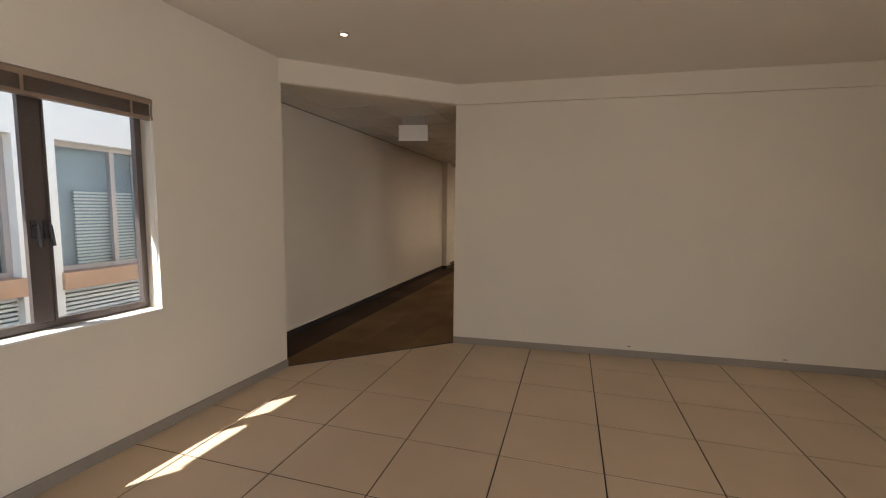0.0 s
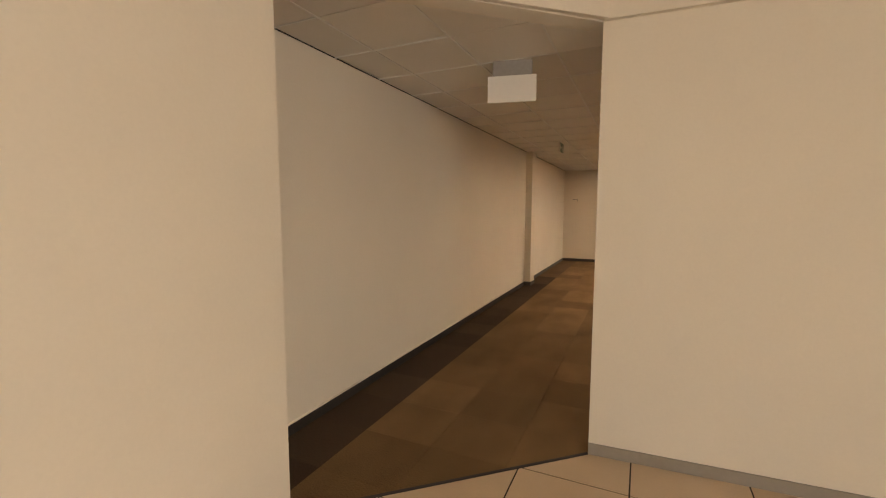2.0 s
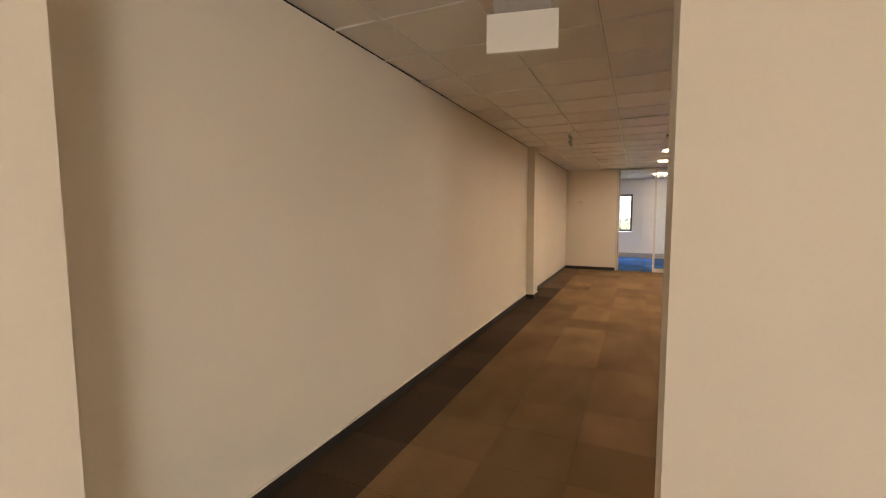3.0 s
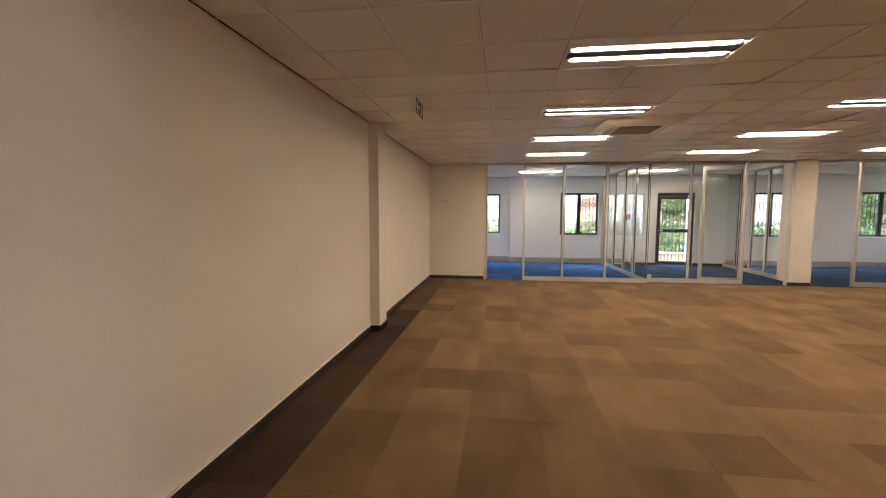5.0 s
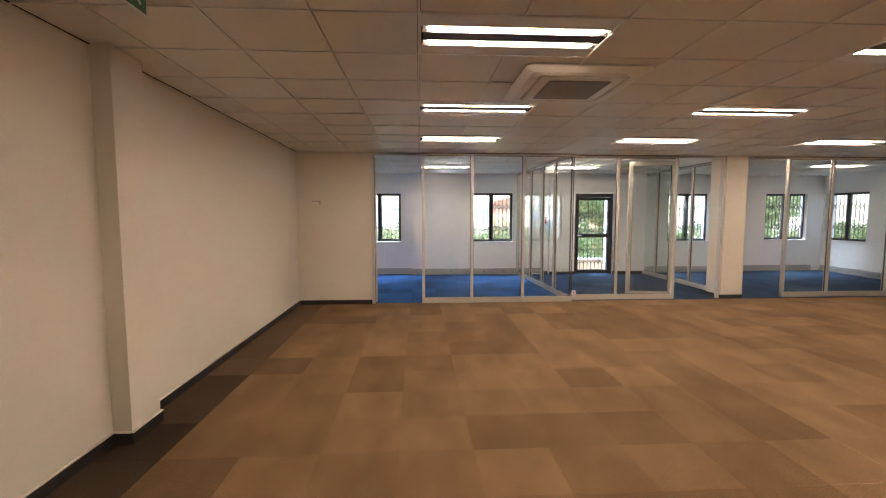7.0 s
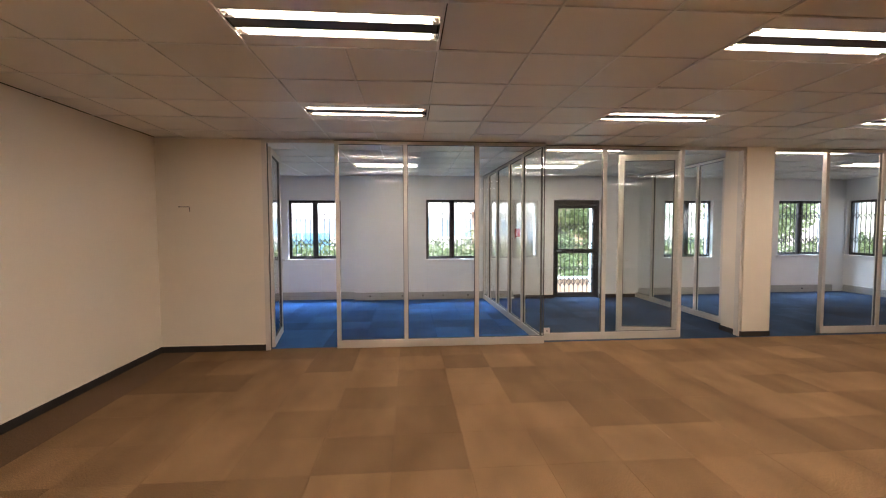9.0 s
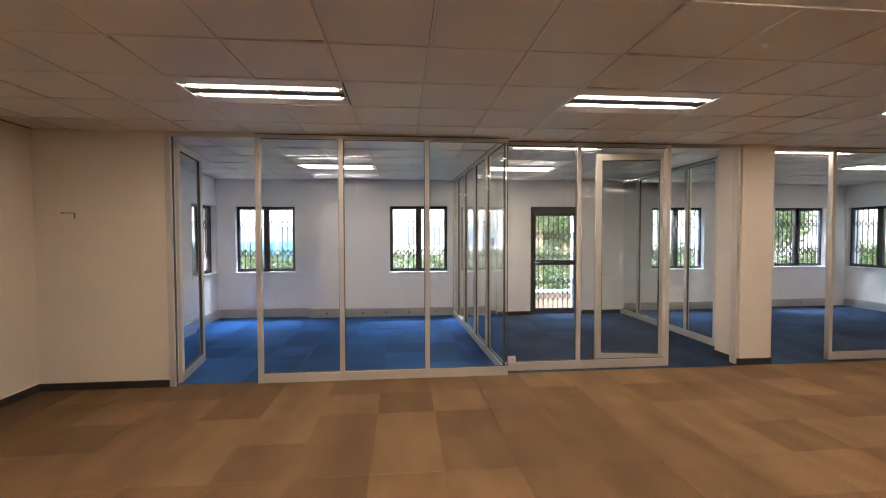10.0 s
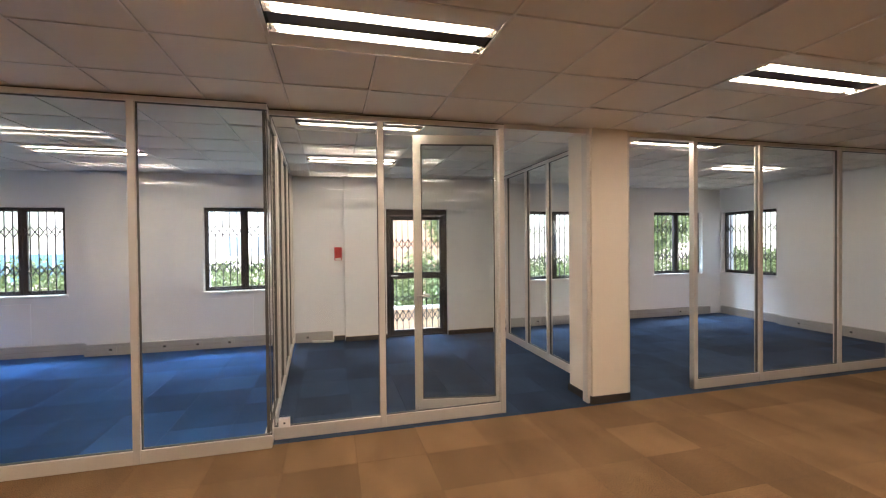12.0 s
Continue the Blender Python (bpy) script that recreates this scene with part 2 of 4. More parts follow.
# ---- shell of the office ----
wall("wall_west", (LEFT, 14.15), (LEFT, 1.95), -0.2, 2.985, "long cream painted office wall")
wall("wall_return", (-1.53, 2.20), (LEFT, 2.20), -0.0 + 0.2, 2.985, "short cream wall beside the opening")
PILASTER = block("wall_pilaster", LEFT - 0.02, 9.30, 0, LEFT + 0.13, 9.63, CEIL + 0.05, M_WALL, None, "", 0.004)
tagged(PILASTER, "shallow cream painted pilaster on the long wall", "pilaster", kind="structure")
wall("wall_front", (-0.80, FRONT), (LEFT - 0.2, FRONT), -0.15, 2.985, "cream painted end wall beside the glass partition")
wall("wall_south", (5.2, 3.98), (12.2, 4.40), -0.18, 2.985, "cream painted wall behind the office")
wall("wall_east", (12.0, 3.6), (12.0, 14.4), -0.2, 2.985, "cream painted side wall of the office")
skirting((LEFT, 2.2), (LEFT, 9.30))
skirting((LEFT, 9.30), (LEFT + 0.13, 9.30))
skirting((LEFT + 0.13, 9.289), (LEFT + 0.13, 9.641))
skirting((LEFT + 0.13, 9.63), (LEFT, 9.63))
skirting((LEFT, 9.63), (LEFT, FRONT))
skirting((LEFT, FRONT), (-0.80, FRONT))
skirting((12.0, 14.2), (12.0, 3.9))

# ---- shell of the glazed rooms ----
YA, YB = 17.93, 17.76
wall("wall_room_west", (-1.93, 18.1), (-1.93, 14.15), -0.25, 2.985, "white wall of the corner room with a window", M_WALL_ROOM, [(0.22, 1.16, 0.90, 2.20)])
wall("wall_room_west_face", (-1.80, 16.6), (-1.80, 14.15), -0.126, 2.985, "white thicker stretch of wall in the corner room", M_WALL_ROOM)
wall("wall_north_a", (-0.13, YA), (-2.18, YA), -0.25, 2.985, "white outer wall with a barred window", M_WALL_ROOM, [(0.31, 1.45, 0.90, 2.20)])
wall("wall_north_b", (2.98, YB), (-0.13, YB), -0.42, 2.985, "white outer wall with a barred window", M_WALL_ROOM, [(0.38, 1.54, 0.89, 2.21)])
wall("wall_north_c", (3.58, YB - 0.02), (2.98, YB - 0.02), -0.44, 2.985, "white wall stretch with the call point", M_WALL_ROOM)
wall("wall_north_d", (6.26, YB - 0.16), (3.58, YB - 0.16), -0.58, 2.985, "white outer wall with the barred garden door", M_WALL_ROOM, [(0.92, 1.99, 0.0, 2.20)])
wall("wall_north_e", (9.20, YA - 0.05), (6.26, YA - 0.05), -0.30, 2.985, "white outer wall with a barred window", M_WALL_ROOM, [(0.98, 2.18, 0.88, 2.21)])
wall("wall_north_f", (12.1, YA + 0.06), (9.20, YA + 0.06), -0.22, 2.985, "white outer wall with a barred corner window", M_WALL_ROOM, [(0.86, 2.12, 0.90, 2.22)])
wall("wall_room_east", (11.72, 14.2), (11.72, 18.0), -0.25, 2.985, "white side wall with a barred window", M_WALL_ROOM, [(2.55, 3.75, 0.90, 2.22)])
wall("wall_room_east_face", (11.60, 14.2), (11.60, 16.60), -0.118, 2.985, "white thicker stretch of side wall", M_WALL_ROOM)
for a, b in (((3.58, YB - 0.16), (4.27, YB - 0.16)), ((5.34, YB - 0.16), (6.18, YB - 0.16)), ((3.40, YB - 0.02), (3.58, YB - 0.02))):
    skirting(a, b)
COLUMN = thing("column", pose(5.86, 14.10, 0), "square cream plastered column with dark skirting", "column", kind="structure")
block("shaft", 0, 0, 0, 0.415, 0.42, CEIL + 0.05, M_WALL, COLUMN, "", 0.006)
bm = bmesh.new()
for q in ((-0.012, -0.012, 0, 0.427, -0.0005, 0.075), (-0.012, 0, 0, -0.0005, 0.42, 0.075), (0.4155, 0, 0, 0.427, 0.42, 0.075), (-0.012, 0.4205, 0, 0.427, 0.432, 0.075)):
    box(bm, *q)
part("plinth", bm, M_SKIRT, COLUMN, "dark skirting")

# ---- shell of the lobby ----
LOBBY_TOP = 2.90
LW1 = (-1.80, -4.0)
lobby_dir = (Vector(LW1) - Vector(JL)).normalized()
WIN_U0, WIN_U1 = 1.24, 2.62
wall("wall_lobby_west", JL, LW1, -0.17, 2.985, "cream lobby wall with a sunlit window", M_WALL, [(WIN_U0, WIN_U1, 0.85, 2.24)])
wall("wall_lobby_north", (5.2, 3.775), JR, -0.18, 2.985, "plain cream lobby wall")
# opening added out of view, to go with the lobby fill lamp
wall("wall_lobby_east", (5.0, -4.1), (5.0, 3.8), -0.2, 2.985, "cream lobby wall with an added opening, out of view", M_WALL, [(0.3, 2.1, 0.1, 2.5)])
wall("wall_lobby_south", (-2.0, -4.0), (5.2, -4.0), -0.2, 2.985, "plain cream lobby wall")
diag = math.dist(JL, JR)
wall("lintel", JR, JL, -0.14, 2.985, "cream bulkhead above the angled opening", M_WALL, base=2.685)
BULK = wall("bulkhead", (5.1, 3.769), (JR[0] + 0.01, JR[1]), 0.035, 2.985, "shallow cream bulkhead along the lobby ceiling", M_WALL, base=2.685)
wall("bulkhead_face", (JR[0] + 0.02, JR[1] - 0.005), (JL[0] - 0.02, JL[1] - 0.005), 0.03, 2.985, "shallow cream bulkhead above the opening", M_WALL, base=2.69)
skirting(LW1, JL, 0.075, 0.012, M_SKIRT_TILE, "grey brown tile skirting in the lobby")
skirting(JR, (5.0, 3.763), 0.075, 0.012, M_SKIRT_TILE, "grey brown tile skirting in the lobby")
bm = bmesh.new()
box(bm, -2.0, -4.1, LOBBY_TOP, 5.2, 3.90, LOBBY_TOP + 0.08)
tagged(part("ceiling_lobby", bm, M_CEIL_SMOOTH), "smooth cream painted lobby ceiling", "ceiling", kind="structure")

# ---- suspended ceiling ----
GX, GY, GP = 0.06, 6.96, 0.6
LIGHTS = [(i, j) for i in (0, 5, 10) for j in (0, 3, 6, 9)]
LIGHTS += [(0, 15), (5, 12), (5, 15), (15, 14), (11, 12)]
holes = {(i + k, j) for i, j in LIGHTS for k in (0, 1)}
verts, faces, mats = [], [], []


def slab(x0, y0, z0, x1, y1, z1, mi, dz=(0, 0, 0, 0)):
    n = len(verts)
    verts.extend([(x0, y0, z0 + dz[0]), (x1, y0, z0 + dz[1]), (x1, y1, z0 + dz[2]), (x0, y1, z0 + dz[3]), (x0, y0, z1), (x1, y0, z1), (x1, y1, z1), (x0, y1, z1)])
    for f in ((3, 2, 1, 0), (4, 5, 6, 7), (0, 1, 5, 4), (1, 2, 6, 5), (2, 3, 7, 6), (3, 0, 4, 7)):
        faces.append([n + k for k in f])
        mats.append(mi)


def over(p):
    return (JR[0] - JL[0]) * (p[1] - JL[1]) - (JR[1] - JL[1]) * (p[0] - JL[0]) - 0.02


def beyond(x, y):
    """None for a whole board; True where the angled opening cuts it; False where it lies past the opening."""
    if x > JR[0]:
        return None
    sides = [over((x + a, y + b)) > 0 for a in (0, GP) for b in (0, GP)]
    return None if all(sides) else any(sides)


def wedge(x, y):
    """A board cut along the angled opening."""
    poly = [(x, y), (x + GP, y), (x + GP, y + GP), (x, y + GP)]
    out = []
    for k, p in enumerate(poly):
        q = poly[(k + 1) % 4]
        a, b = over(p), over(q)
        if a >= 0:
            out.append(p)
        if a * b < 0:
            out.append((p[0] + (q[0] - p[0]) * a / (a - b), p[1] + (q[1] - p[1]) * a / (a - b)))
    n = len(verts)
    verts.extend((p[0], p[1], CEIL + 0.001) for p in out)
    faces.append([n + k for k in reversed(range(len(out)))])
    mats.append(0)


rng = random.Random(4)
I0, I1, J0, J1 = -4, 20, -9, 19
for i in range(I0, I1):
    for j in range(J0, J1):
        x, y = GX + i * GP, GY + j * GP
        if (i, j) in holes or (y + GP < 3.5 and x > JR[0]):
            continue
        dz = [rng.uniform(0, 0.004) + (0.008 if rng.random() < 0.10 else 0) for _ in range(4)]
        if beyond(x, y) is not None:
            if beyond(x, y):
                wedge(x, y)
            continue
        near = y if y > 3.5 or x < JR[0] - GP else max(y, 3.445 + (x + 0.48) * 0.0613 + 0.06)
        slab(max(x + 0.010, LEFT + 0.008 if y < FRONT else x), near + 0.010, CEIL, x + GP - 0.010, y + GP - 0.010, CEIL + 0.014, 0, dz)
        slab(x + GP - 0.0065, near, CEIL - 0.004, x + GP + 0.0065, y + GP, CEIL + 0.010, 1)
        slab(x, y + GP - 0.0065, CEIL - 0.0035, x + GP, y + GP + 0.0065, CEIL + 0.0095, 1)
slab(LEFT - 0.2, 1.9, 2.99, 12.2, 18.2, 3.03, 2)
# dark strip paints in the shadow line between long wall and ceiling boards
slab(LEFT + 0.0005, 2.2, CEIL - 0.003, LEFT + 0.009, FRONT, CEIL + 0.004, 2)
slab(LEFT, FRONT - 0.022, CEIL - 0.012, -0.8, FRONT, CEIL - 0.0045, 1)
me = bpy.data.meshes.new("ceiling")
me.from_pydata(verts, [], faces)
for m in (M_CEIL, M_TBAR, M_VOID_SHADE):
    me.materials.append(m)
me.polygons.foreach_set("material_index", mats)
tagged(new("ceiling", me), "suspended ceiling of square off-white boards in a grid", "ceiling", kind="structure")

# ---- ground outside ----
bm = bmesh.new()
box(bm, -600, -600, -0.4, 600, 600, -0.22)
tagged(part("ground", bm, M_PAVE), "brownish outdoor paving around the building", "ground", kind="structure")


# ---- glazing ----
def partition(p0, p1, mullions, label, right_post=True, left_post=True, depth=0.06, name="glass_partition"):
    """A floor-to-ceiling glass screen in aluminium; mullions are distances from p0."""
    root = thing(name, run(p0, p1), label, "glass partition", "office glass partitions")
    length = math.dist(p0, p1)
    h = depth / 2
    block("bottom_rail", 0, -h, 0.0, length, h, 0.10, M_ALU, root, "aluminium bottom rail")
    block("top_rail", 0, -h, CEIL - 0.05, length, h, CEIL - 0.004, M_ALU, root, "aluminium head rail")
    block("head_gasket", 0, -h - 0.003, CEIL - 0.012, length, h + 0.003, CEIL - 0.0035, M_ALU_DARK, root, "dark head trim", 0)
    stops = sorted({0.0, length, *mullions})
    posts = [u for u in stops if (u > 0 or left_post) and (u < length or right_post)]
    for u in posts:
        a, b = max(0, u - 0.026), min(length, u + 0.026)
        if b - a < 0.05:
            a, b = (0, 0.05) if u == 0 else (length - 0.05, length)
        bm = bmesh.new()
        box(bm, a, -h - 0.003, 0.0, b, h + 0.003, CEIL - 0.05)
        soften(bm, 0.005)
        part("mullion", bm, M_ALU, root, "aluminium upright")
    for a, b in zip(stops, stops[1:]):
        bm = bmesh.new()
        box(bm, a + 0.004, -0.001, 0.095, b - 0.004, 0.001, CEIL - 0.045)
        pane = part("pane", bm, M_GLASS, root, "clear glass pane")
        pane.visible_shadow = False
        bm = bmesh.new()
        a2 = a + (0.026 if a in posts else 0)
        b2 = b - (0.026 if b in posts else 0)
        for q in ((a2, 0.10, b2, 0.106), (a2, CEIL - 0.056, b2, CEIL - 0.05), (a2, 0.106, a2 + 0.006, CEIL - 0.056), (b2 - 0.006, 0.106, b2, CEIL - 0.056)):
            box(bm, q[0], -0.012, q[1], q[2], 0.012, q[3])
        part("gasket", bm, M_ALU_DARK, root, "dark rubber glazing gasket")
    return root


def lever(parent, u, z, side, flip):
    """A lever handle on its long plate, on one face of a leaf."""
    bm = bmesh.new()
    y0 = side * 0.024
    box(bm, u - 0.014, min(y0, y0 + side * 0.007), z - 0.14, u + 0.014, max(y0, y0 + side * 0.007), z + 0.09)
    soften(bm, 0.003)
    rod(bm, (u, y0, z), (u, y0 + side * 0.05, z), 0.009)
    rod(bm, (u, y0 + side * 0.046, z), (u + flip * 0.115, y0 + side * 0.046, z - 0.004), 0.009)
    return part("door_handle", bm, M_STEEL, parent, "satin steel lever handle")


def door_leaf(hinge, angle, width, label, handle_z=1.10):
    """A glass door leaf; it runs from the hinge along its own x."""
    root = thing("glass_door", pose(hinge[0], hinge[1], 0.012, 0, 0, angle), label, "door", "office glass doors")
    top = 2.63
    s = 0.075
    for name, q in (("hinge_stile", (0, 0, s, top)), ("lock_stile", (width - s, 0, width, top)), ("bottom_rail", (s, 0, width - s, 0.10)), ("top_rail", (s, top - 0.085, width - s, top))):
        block(name, q[0], -0.022, q[1], q[2], 0.022, q[3], M_ALU, root, "aluminium door frame", 0.004)
    bm = bmesh.new()
    box(bm, s - 0.005, -0.002, 0.095, width - s + 0.005, 0.002, top - 0.08)
    pane = part("pane", bm, M_GLASS, root, "clear glass pane")
    pane.visible_shadow = False
    bm = bmesh.new()
    for q in ((s, 0.10, width - s, 0.108), (s, top - 0.093, width - s, top - 0.085), (s, 0.108, s + 0.008, top - 0.093), (width - s - 0.008, 0.108, width - s, top - 0.093)):
        box(bm, q[0], -0.014, q[1], q[2], 0.014, q[3])
    part("gasket", bm, M_ALU_DARK, root, "dark rubber glazing gasket")
    lever(root, width - 0.037, handle_z, 1, -1)
    lever(root, width - 0.037, handle_z, -1, -1)
    bm = bmesh.new()
    box(bm, width - 0.0, -0.010, handle_z - 0.16, width + 0.002, 0.010, handle_z + 0.1)
    part("lock_plate", bm, M_STEEL, root, "steel lock plate")
    for z in (0.25, 1.3, 2.35):
        bm = bmesh.new()
        rod(bm, (-0.008, 0.02, z - 0.05), (-0.008, 0.02, z + 0.05), 0.009)
        part("hinge", bm, M_ALU, root, "aluminium hinge")
    return root


def jamb(x, y, label="aluminium door jamb post fixed to the wall", w=0.055):
    root = thing("door_jamb", pose(x, y, 0), label, "door frame", kind="structure")
    block("post", 0, -0.045, 0, w, 0.045, CEIL - 0.0505, M_ALU, root, "", 0.004)
    bm = bmesh.new()
    box(bm, w, -0.012, 0, w + 0.008, 0.012, CEIL - 0.05)
    part("stop", bm, M_ALU_DARK, root, "dark door stop seal")
    return root


def head(x0, x1, y):
    root = thing("door_head", pose(x0, y, 0), "aluminium head rail over an open doorway", "door frame", kind="structure")
    block("rail", 0, -0.04, CEIL - 0.05, x1 - x0, 0.04, CEIL - 0.004, M_ALU, root, "", 0.003)


YG, YH = FRONT + 0.03, 14.17
partition((0.11, YG), (2.90, YG), (0.91, 1.86), "clear glass screen in natural aluminium beside the corner room door", right_post=False)
partition((2.87, YG + 0.03), (2.74, YB - 0.02), (0.82, 1.60, 2.47, 3.2), "clear glass side screen between two rooms", left_post=False)
partition((2.90, YH), (4.955, YH), (0.90,), "clear glass screen in natural aluminium", left_post=False)
partition((6.20, 14.52), (6.24, YA - 0.06), (0.42, 1.08, 1.75, 2.5), "clear glass side screen behind the column")
partition((7.15, YH + 0.02), (11.60, YH + 0.02), (0.93, 2.16, 3.08, 4.0), "clear glass screen in natural aluminium of the end room")
jamb(-0.80, YG)
head(-0.80, 0.11, YG)
jamb(5.822, YH, w=0.037)
head(4.955, 5.86, YH)
head(6.275, 7.15, YH + 0.02)
jamb(6.276, YH + 0.02)
door_leaf((-0.735, YG + 0.05), 99, 0.86, "open glass door in a natural aluminium frame, swung into the room")
door_leaf((4.985, YH + 0.11), 170, 0.86, "open glass door folded back behind the fixed glass")
door_leaf((6.37, YH + 0.09), 88, 0.84, "open glass door standing beside the column")

# slab added out of view, keeps the sun out of the side window
for nm, q in (("roof_eaves", (-2.72, 14.0, 2.60, -2.19, 18.9, 2.72)),):
    tagged(block(nm, *q, M_FACADE, None, "", 0.01), "added pale slab outside, blocks sun at the side window", "eaves", kind="structure")

# ---- windows with burglar grilles ----
def lattice(bm, w, z0, z1, y, step, r=0.0085):
    n = max(1, round(w / step))
    s = w / n
    for i in range(n):
        a, b = i * s, (i + 1) * s
        box_bar(bm, (a, y, z0), (b, y, z1), r)
        box_bar(bm, (a, y + 0.008, z1), (b, y + 0.008, z0), r)


def box_bar(bm, a, b, r):
    rod(bm, a, b, r, 5)


def grille(m, w, z0, z1, rows, label):
    """A folding trellis: uprights with rows of crossed links."""
    root = thing("burglar_grille", m, label, "security grille", "black folding grilles")
    n = max(4, round(w / 0.105))
    for i in range(n + 1):
        bm = bmesh.new()
        x = w * i / n
        box(bm, x - 0.0055, -0.007, z0, x + 0.0055, 0.007, z1)
        part("bar", bm, M_BLACK, root)
    for a, b in rows:
        bm = bmesh.new()
        lattice(bm, w, a, b, 0.010, w / n)
        part("lattice", bm, M_BLACK, root, "row of crossed links")
    for z in (z0, z1):
        bm = bmesh.new()
        box(bm, -0.01, -0.012, z - 0.012, w + 0.01, 0.012, z + 0.012)
        part("rail", bm, M_BLACK, root)
    return root


def window(p0, p1, z0, z1, inset, label, frame_mat=M_BRONZE, bars=True, name="window", sill=True, mid=0.5, handles=False, fw=0.05, mw=None):
    """A two-light window in a hole; the inside face of the wall runs from p0 to p1 and the outside is to the left of that way."""
    m = run(p0, p1)
    w = math.dist(p0, p1)
    root = thing(name, m, label, "window", kind="structure")
    y0, y1 = inset, inset + 0.05
    mw = mw or fw * 0.9
    for nm, q in (("window_frame", (0, z0, fw, z1)), ("window_frame", (w - fw, z0, w, z1)), ("window_frame", (fw, z0, w - fw, z0 + fw)), ("window_frame", (fw, z1 - fw, w - fw, z1)),
                  ("window_mullion", (w * mid - mw, z0 + fw, w * mid + mw, z1 - fw))):
        block(nm, q[0], y0, q[1], q[2], y1, q[3], frame_mat, root, "", 0.004)
    for a, b in ((fw, w * mid - mw), (w * mid + mw, w - fw)):
        bm = bmesh.new()
        box(bm, a - 0.003, y0 + 0.022, z0 + fw - 0.003, b + 0.003, y0 + 0.026, z1 - fw + 0.003)
        pane = part("pane", bm, M_GLASS, root, "clear glass pane")
        pane.visible_shadow = False
        bm = bmesh.new()
        t = 0.012
        for q in ((a, z0 + fw, b, z0 + fw + t), (a, z1 - fw - t, b, z1 - fw), (a, z0 + fw + t, a + t, z1 - fw - t), (b - t, z0 + fw + t, b, z1 - fw - t)):
            box(bm, q[0], y0 - 0.010, q[1], q[2], y0 + 0.02, q[3])
        part("sash", bm, frame_mat, root, "opening sash")
    if sill:
        block("window_sill", -0.03, -0.035, z0 - 0.035, w + 0.03, y0 - 0.001, z0 - 0.001, M_WHITE, root, "white painted sill board", 0.006)
    if handles:
        for u in (w * mid - 0.028, w * mid + 0.028):
            bm = bmesh.new()
            box(bm, u - 0.012, y0 - 0.022, 1.36, u + 0.012, y0 - 0.0105, 1.46)
            rod(bm, (u, y0 - 0.02, 1.43), (u, y0 - 0.055, 1.43), 0.009)
            rod(bm, (u, y0 - 0.05, 1.435), (u + 0.012, y0 - 0.05, 1.32), 0.010)
            part("window_handle", bm, M_DARK, root, "dark lever catch")
    if bars:
        h = z1 - z0
        rows = [(z0 + h * 0.22, z0 + h * 0.34), (z0 + h * 0.66, z0 + h * 0.78)]
        grille(m @ pose(0.055, y0 - 0.030, 0), w - 0.11, z0 + 0.02, z1 - 0.02, rows, "black folding burglar grille inside a window")
    return root


NW = "bronze aluminium window with two lights behind a grille"
window((-1.58, YA), (-0.44, YA), 0.902, 2.198, 0.10, NW, name="window_1")
window((1.44, YB), (2.60, YB), 0.892, 2.208, 0.10, NW, name="window_2")
window((7.02, YA - 0.05), (8.22, YA - 0.05), 0.882, 2.208, 0.10, NW, name="window_3")
window((9.98, YA + 0.06), (11.24, YA + 0.06), 0.902, 2.218, 0.10, NW, name="window_4")
window((-1.93, 16.94), (-1.93, 17.88), 0.902, 2.198, 0.10, NW, name="window_5")
window((11.72, 17.95), (11.72, 16.75), 0.902, 2.218, 0.10, NW, name="window_6")

# garden door
gd = thing("door_1", run((4.27, YB - 0.16), (5.34, YB - 0.16)), "closed bronze aluminium garden door with two glass lights", "door", kind="structure")
W = 1.07
for q in ((0, 0, 0.055, 2.195), (W - 0.055, 0, W, 2.195), (0.055, 2.09, W - 0.055, 2.195)):
    block("door_frame", q[0], 0.06, q[1], q[2], 0.13, q[3], M_BRONZE, gd, "", 0.004)
for q in ((0.057, 0.01, 0.13, 2.085), (W - 0.13, 0.01, W - 0.057, 2.085), (0.13, 0.01, W - 0.13, 0.12), (0.13, 1.00, W - 0.13, 1.11), (0.13, 2.01, W - 0.13, 2.085)):
    block("door_rail", q[0], 0.07, q[1], q[2], 0.115, q[3], M_BRONZE, gd, "", 0.004)
for z0, z1 in ((0.118, 1.002), (1.108, 2.012)):
    bm = bmesh.new()
    box(bm, 0.127, 0.09, z0, W - 0.127, 0.094, z1)
    part("pane", bm, M_GLASS, gd, "clear glass pane").visible_shadow = False
bm = bmesh.new()
rod(bm, (0.09, 0.068, 1.06), (0.09, 0.02, 1.06), 0.009)
rod(bm, (0.09, 0.024, 1.06), (0.20, 0.024, 1.06), 0.009)
part("door_handle", bm, M_STEEL, gd, "steel lever handle")
grille(run((4.27, YB - 0.16), (5.34, YB - 0.16)) @ pose(0.07, 0.035, 0), W - 0.14, 0.03, 2.06, [(0.28, 0.46), (0.62, 0.72), (1.14, 1.24), (1.52, 1.68)], "black folding burglar grille inside the garden door")

# lobby window, with its bunched blind
du = Vector((lobby_dir.x, lobby_dir.y))
q0 = (JL[0] + du.x * WIN_U1, JL[1] + du.y * WIN_U1)
q1 = (JL[0] + du.x * WIN_U0, JL[1] + du.y * WIN_U0)
window(q0, q1, 0.853, 2.238, 0.115, "bronze aluminium lobby window with two opening lights", bars=False, name="window_7", mid=0.568, handles=True, fw=0.036, sill=False, frame_mat=M_FRAME_LOBBY, mw=0.044)
LM = run(q0, q1)
block("window_board", 0, -0.012, 0.838, 1.38, 0.112, 0.852, M_WHITE, None, "", 0.004).matrix_world = LM
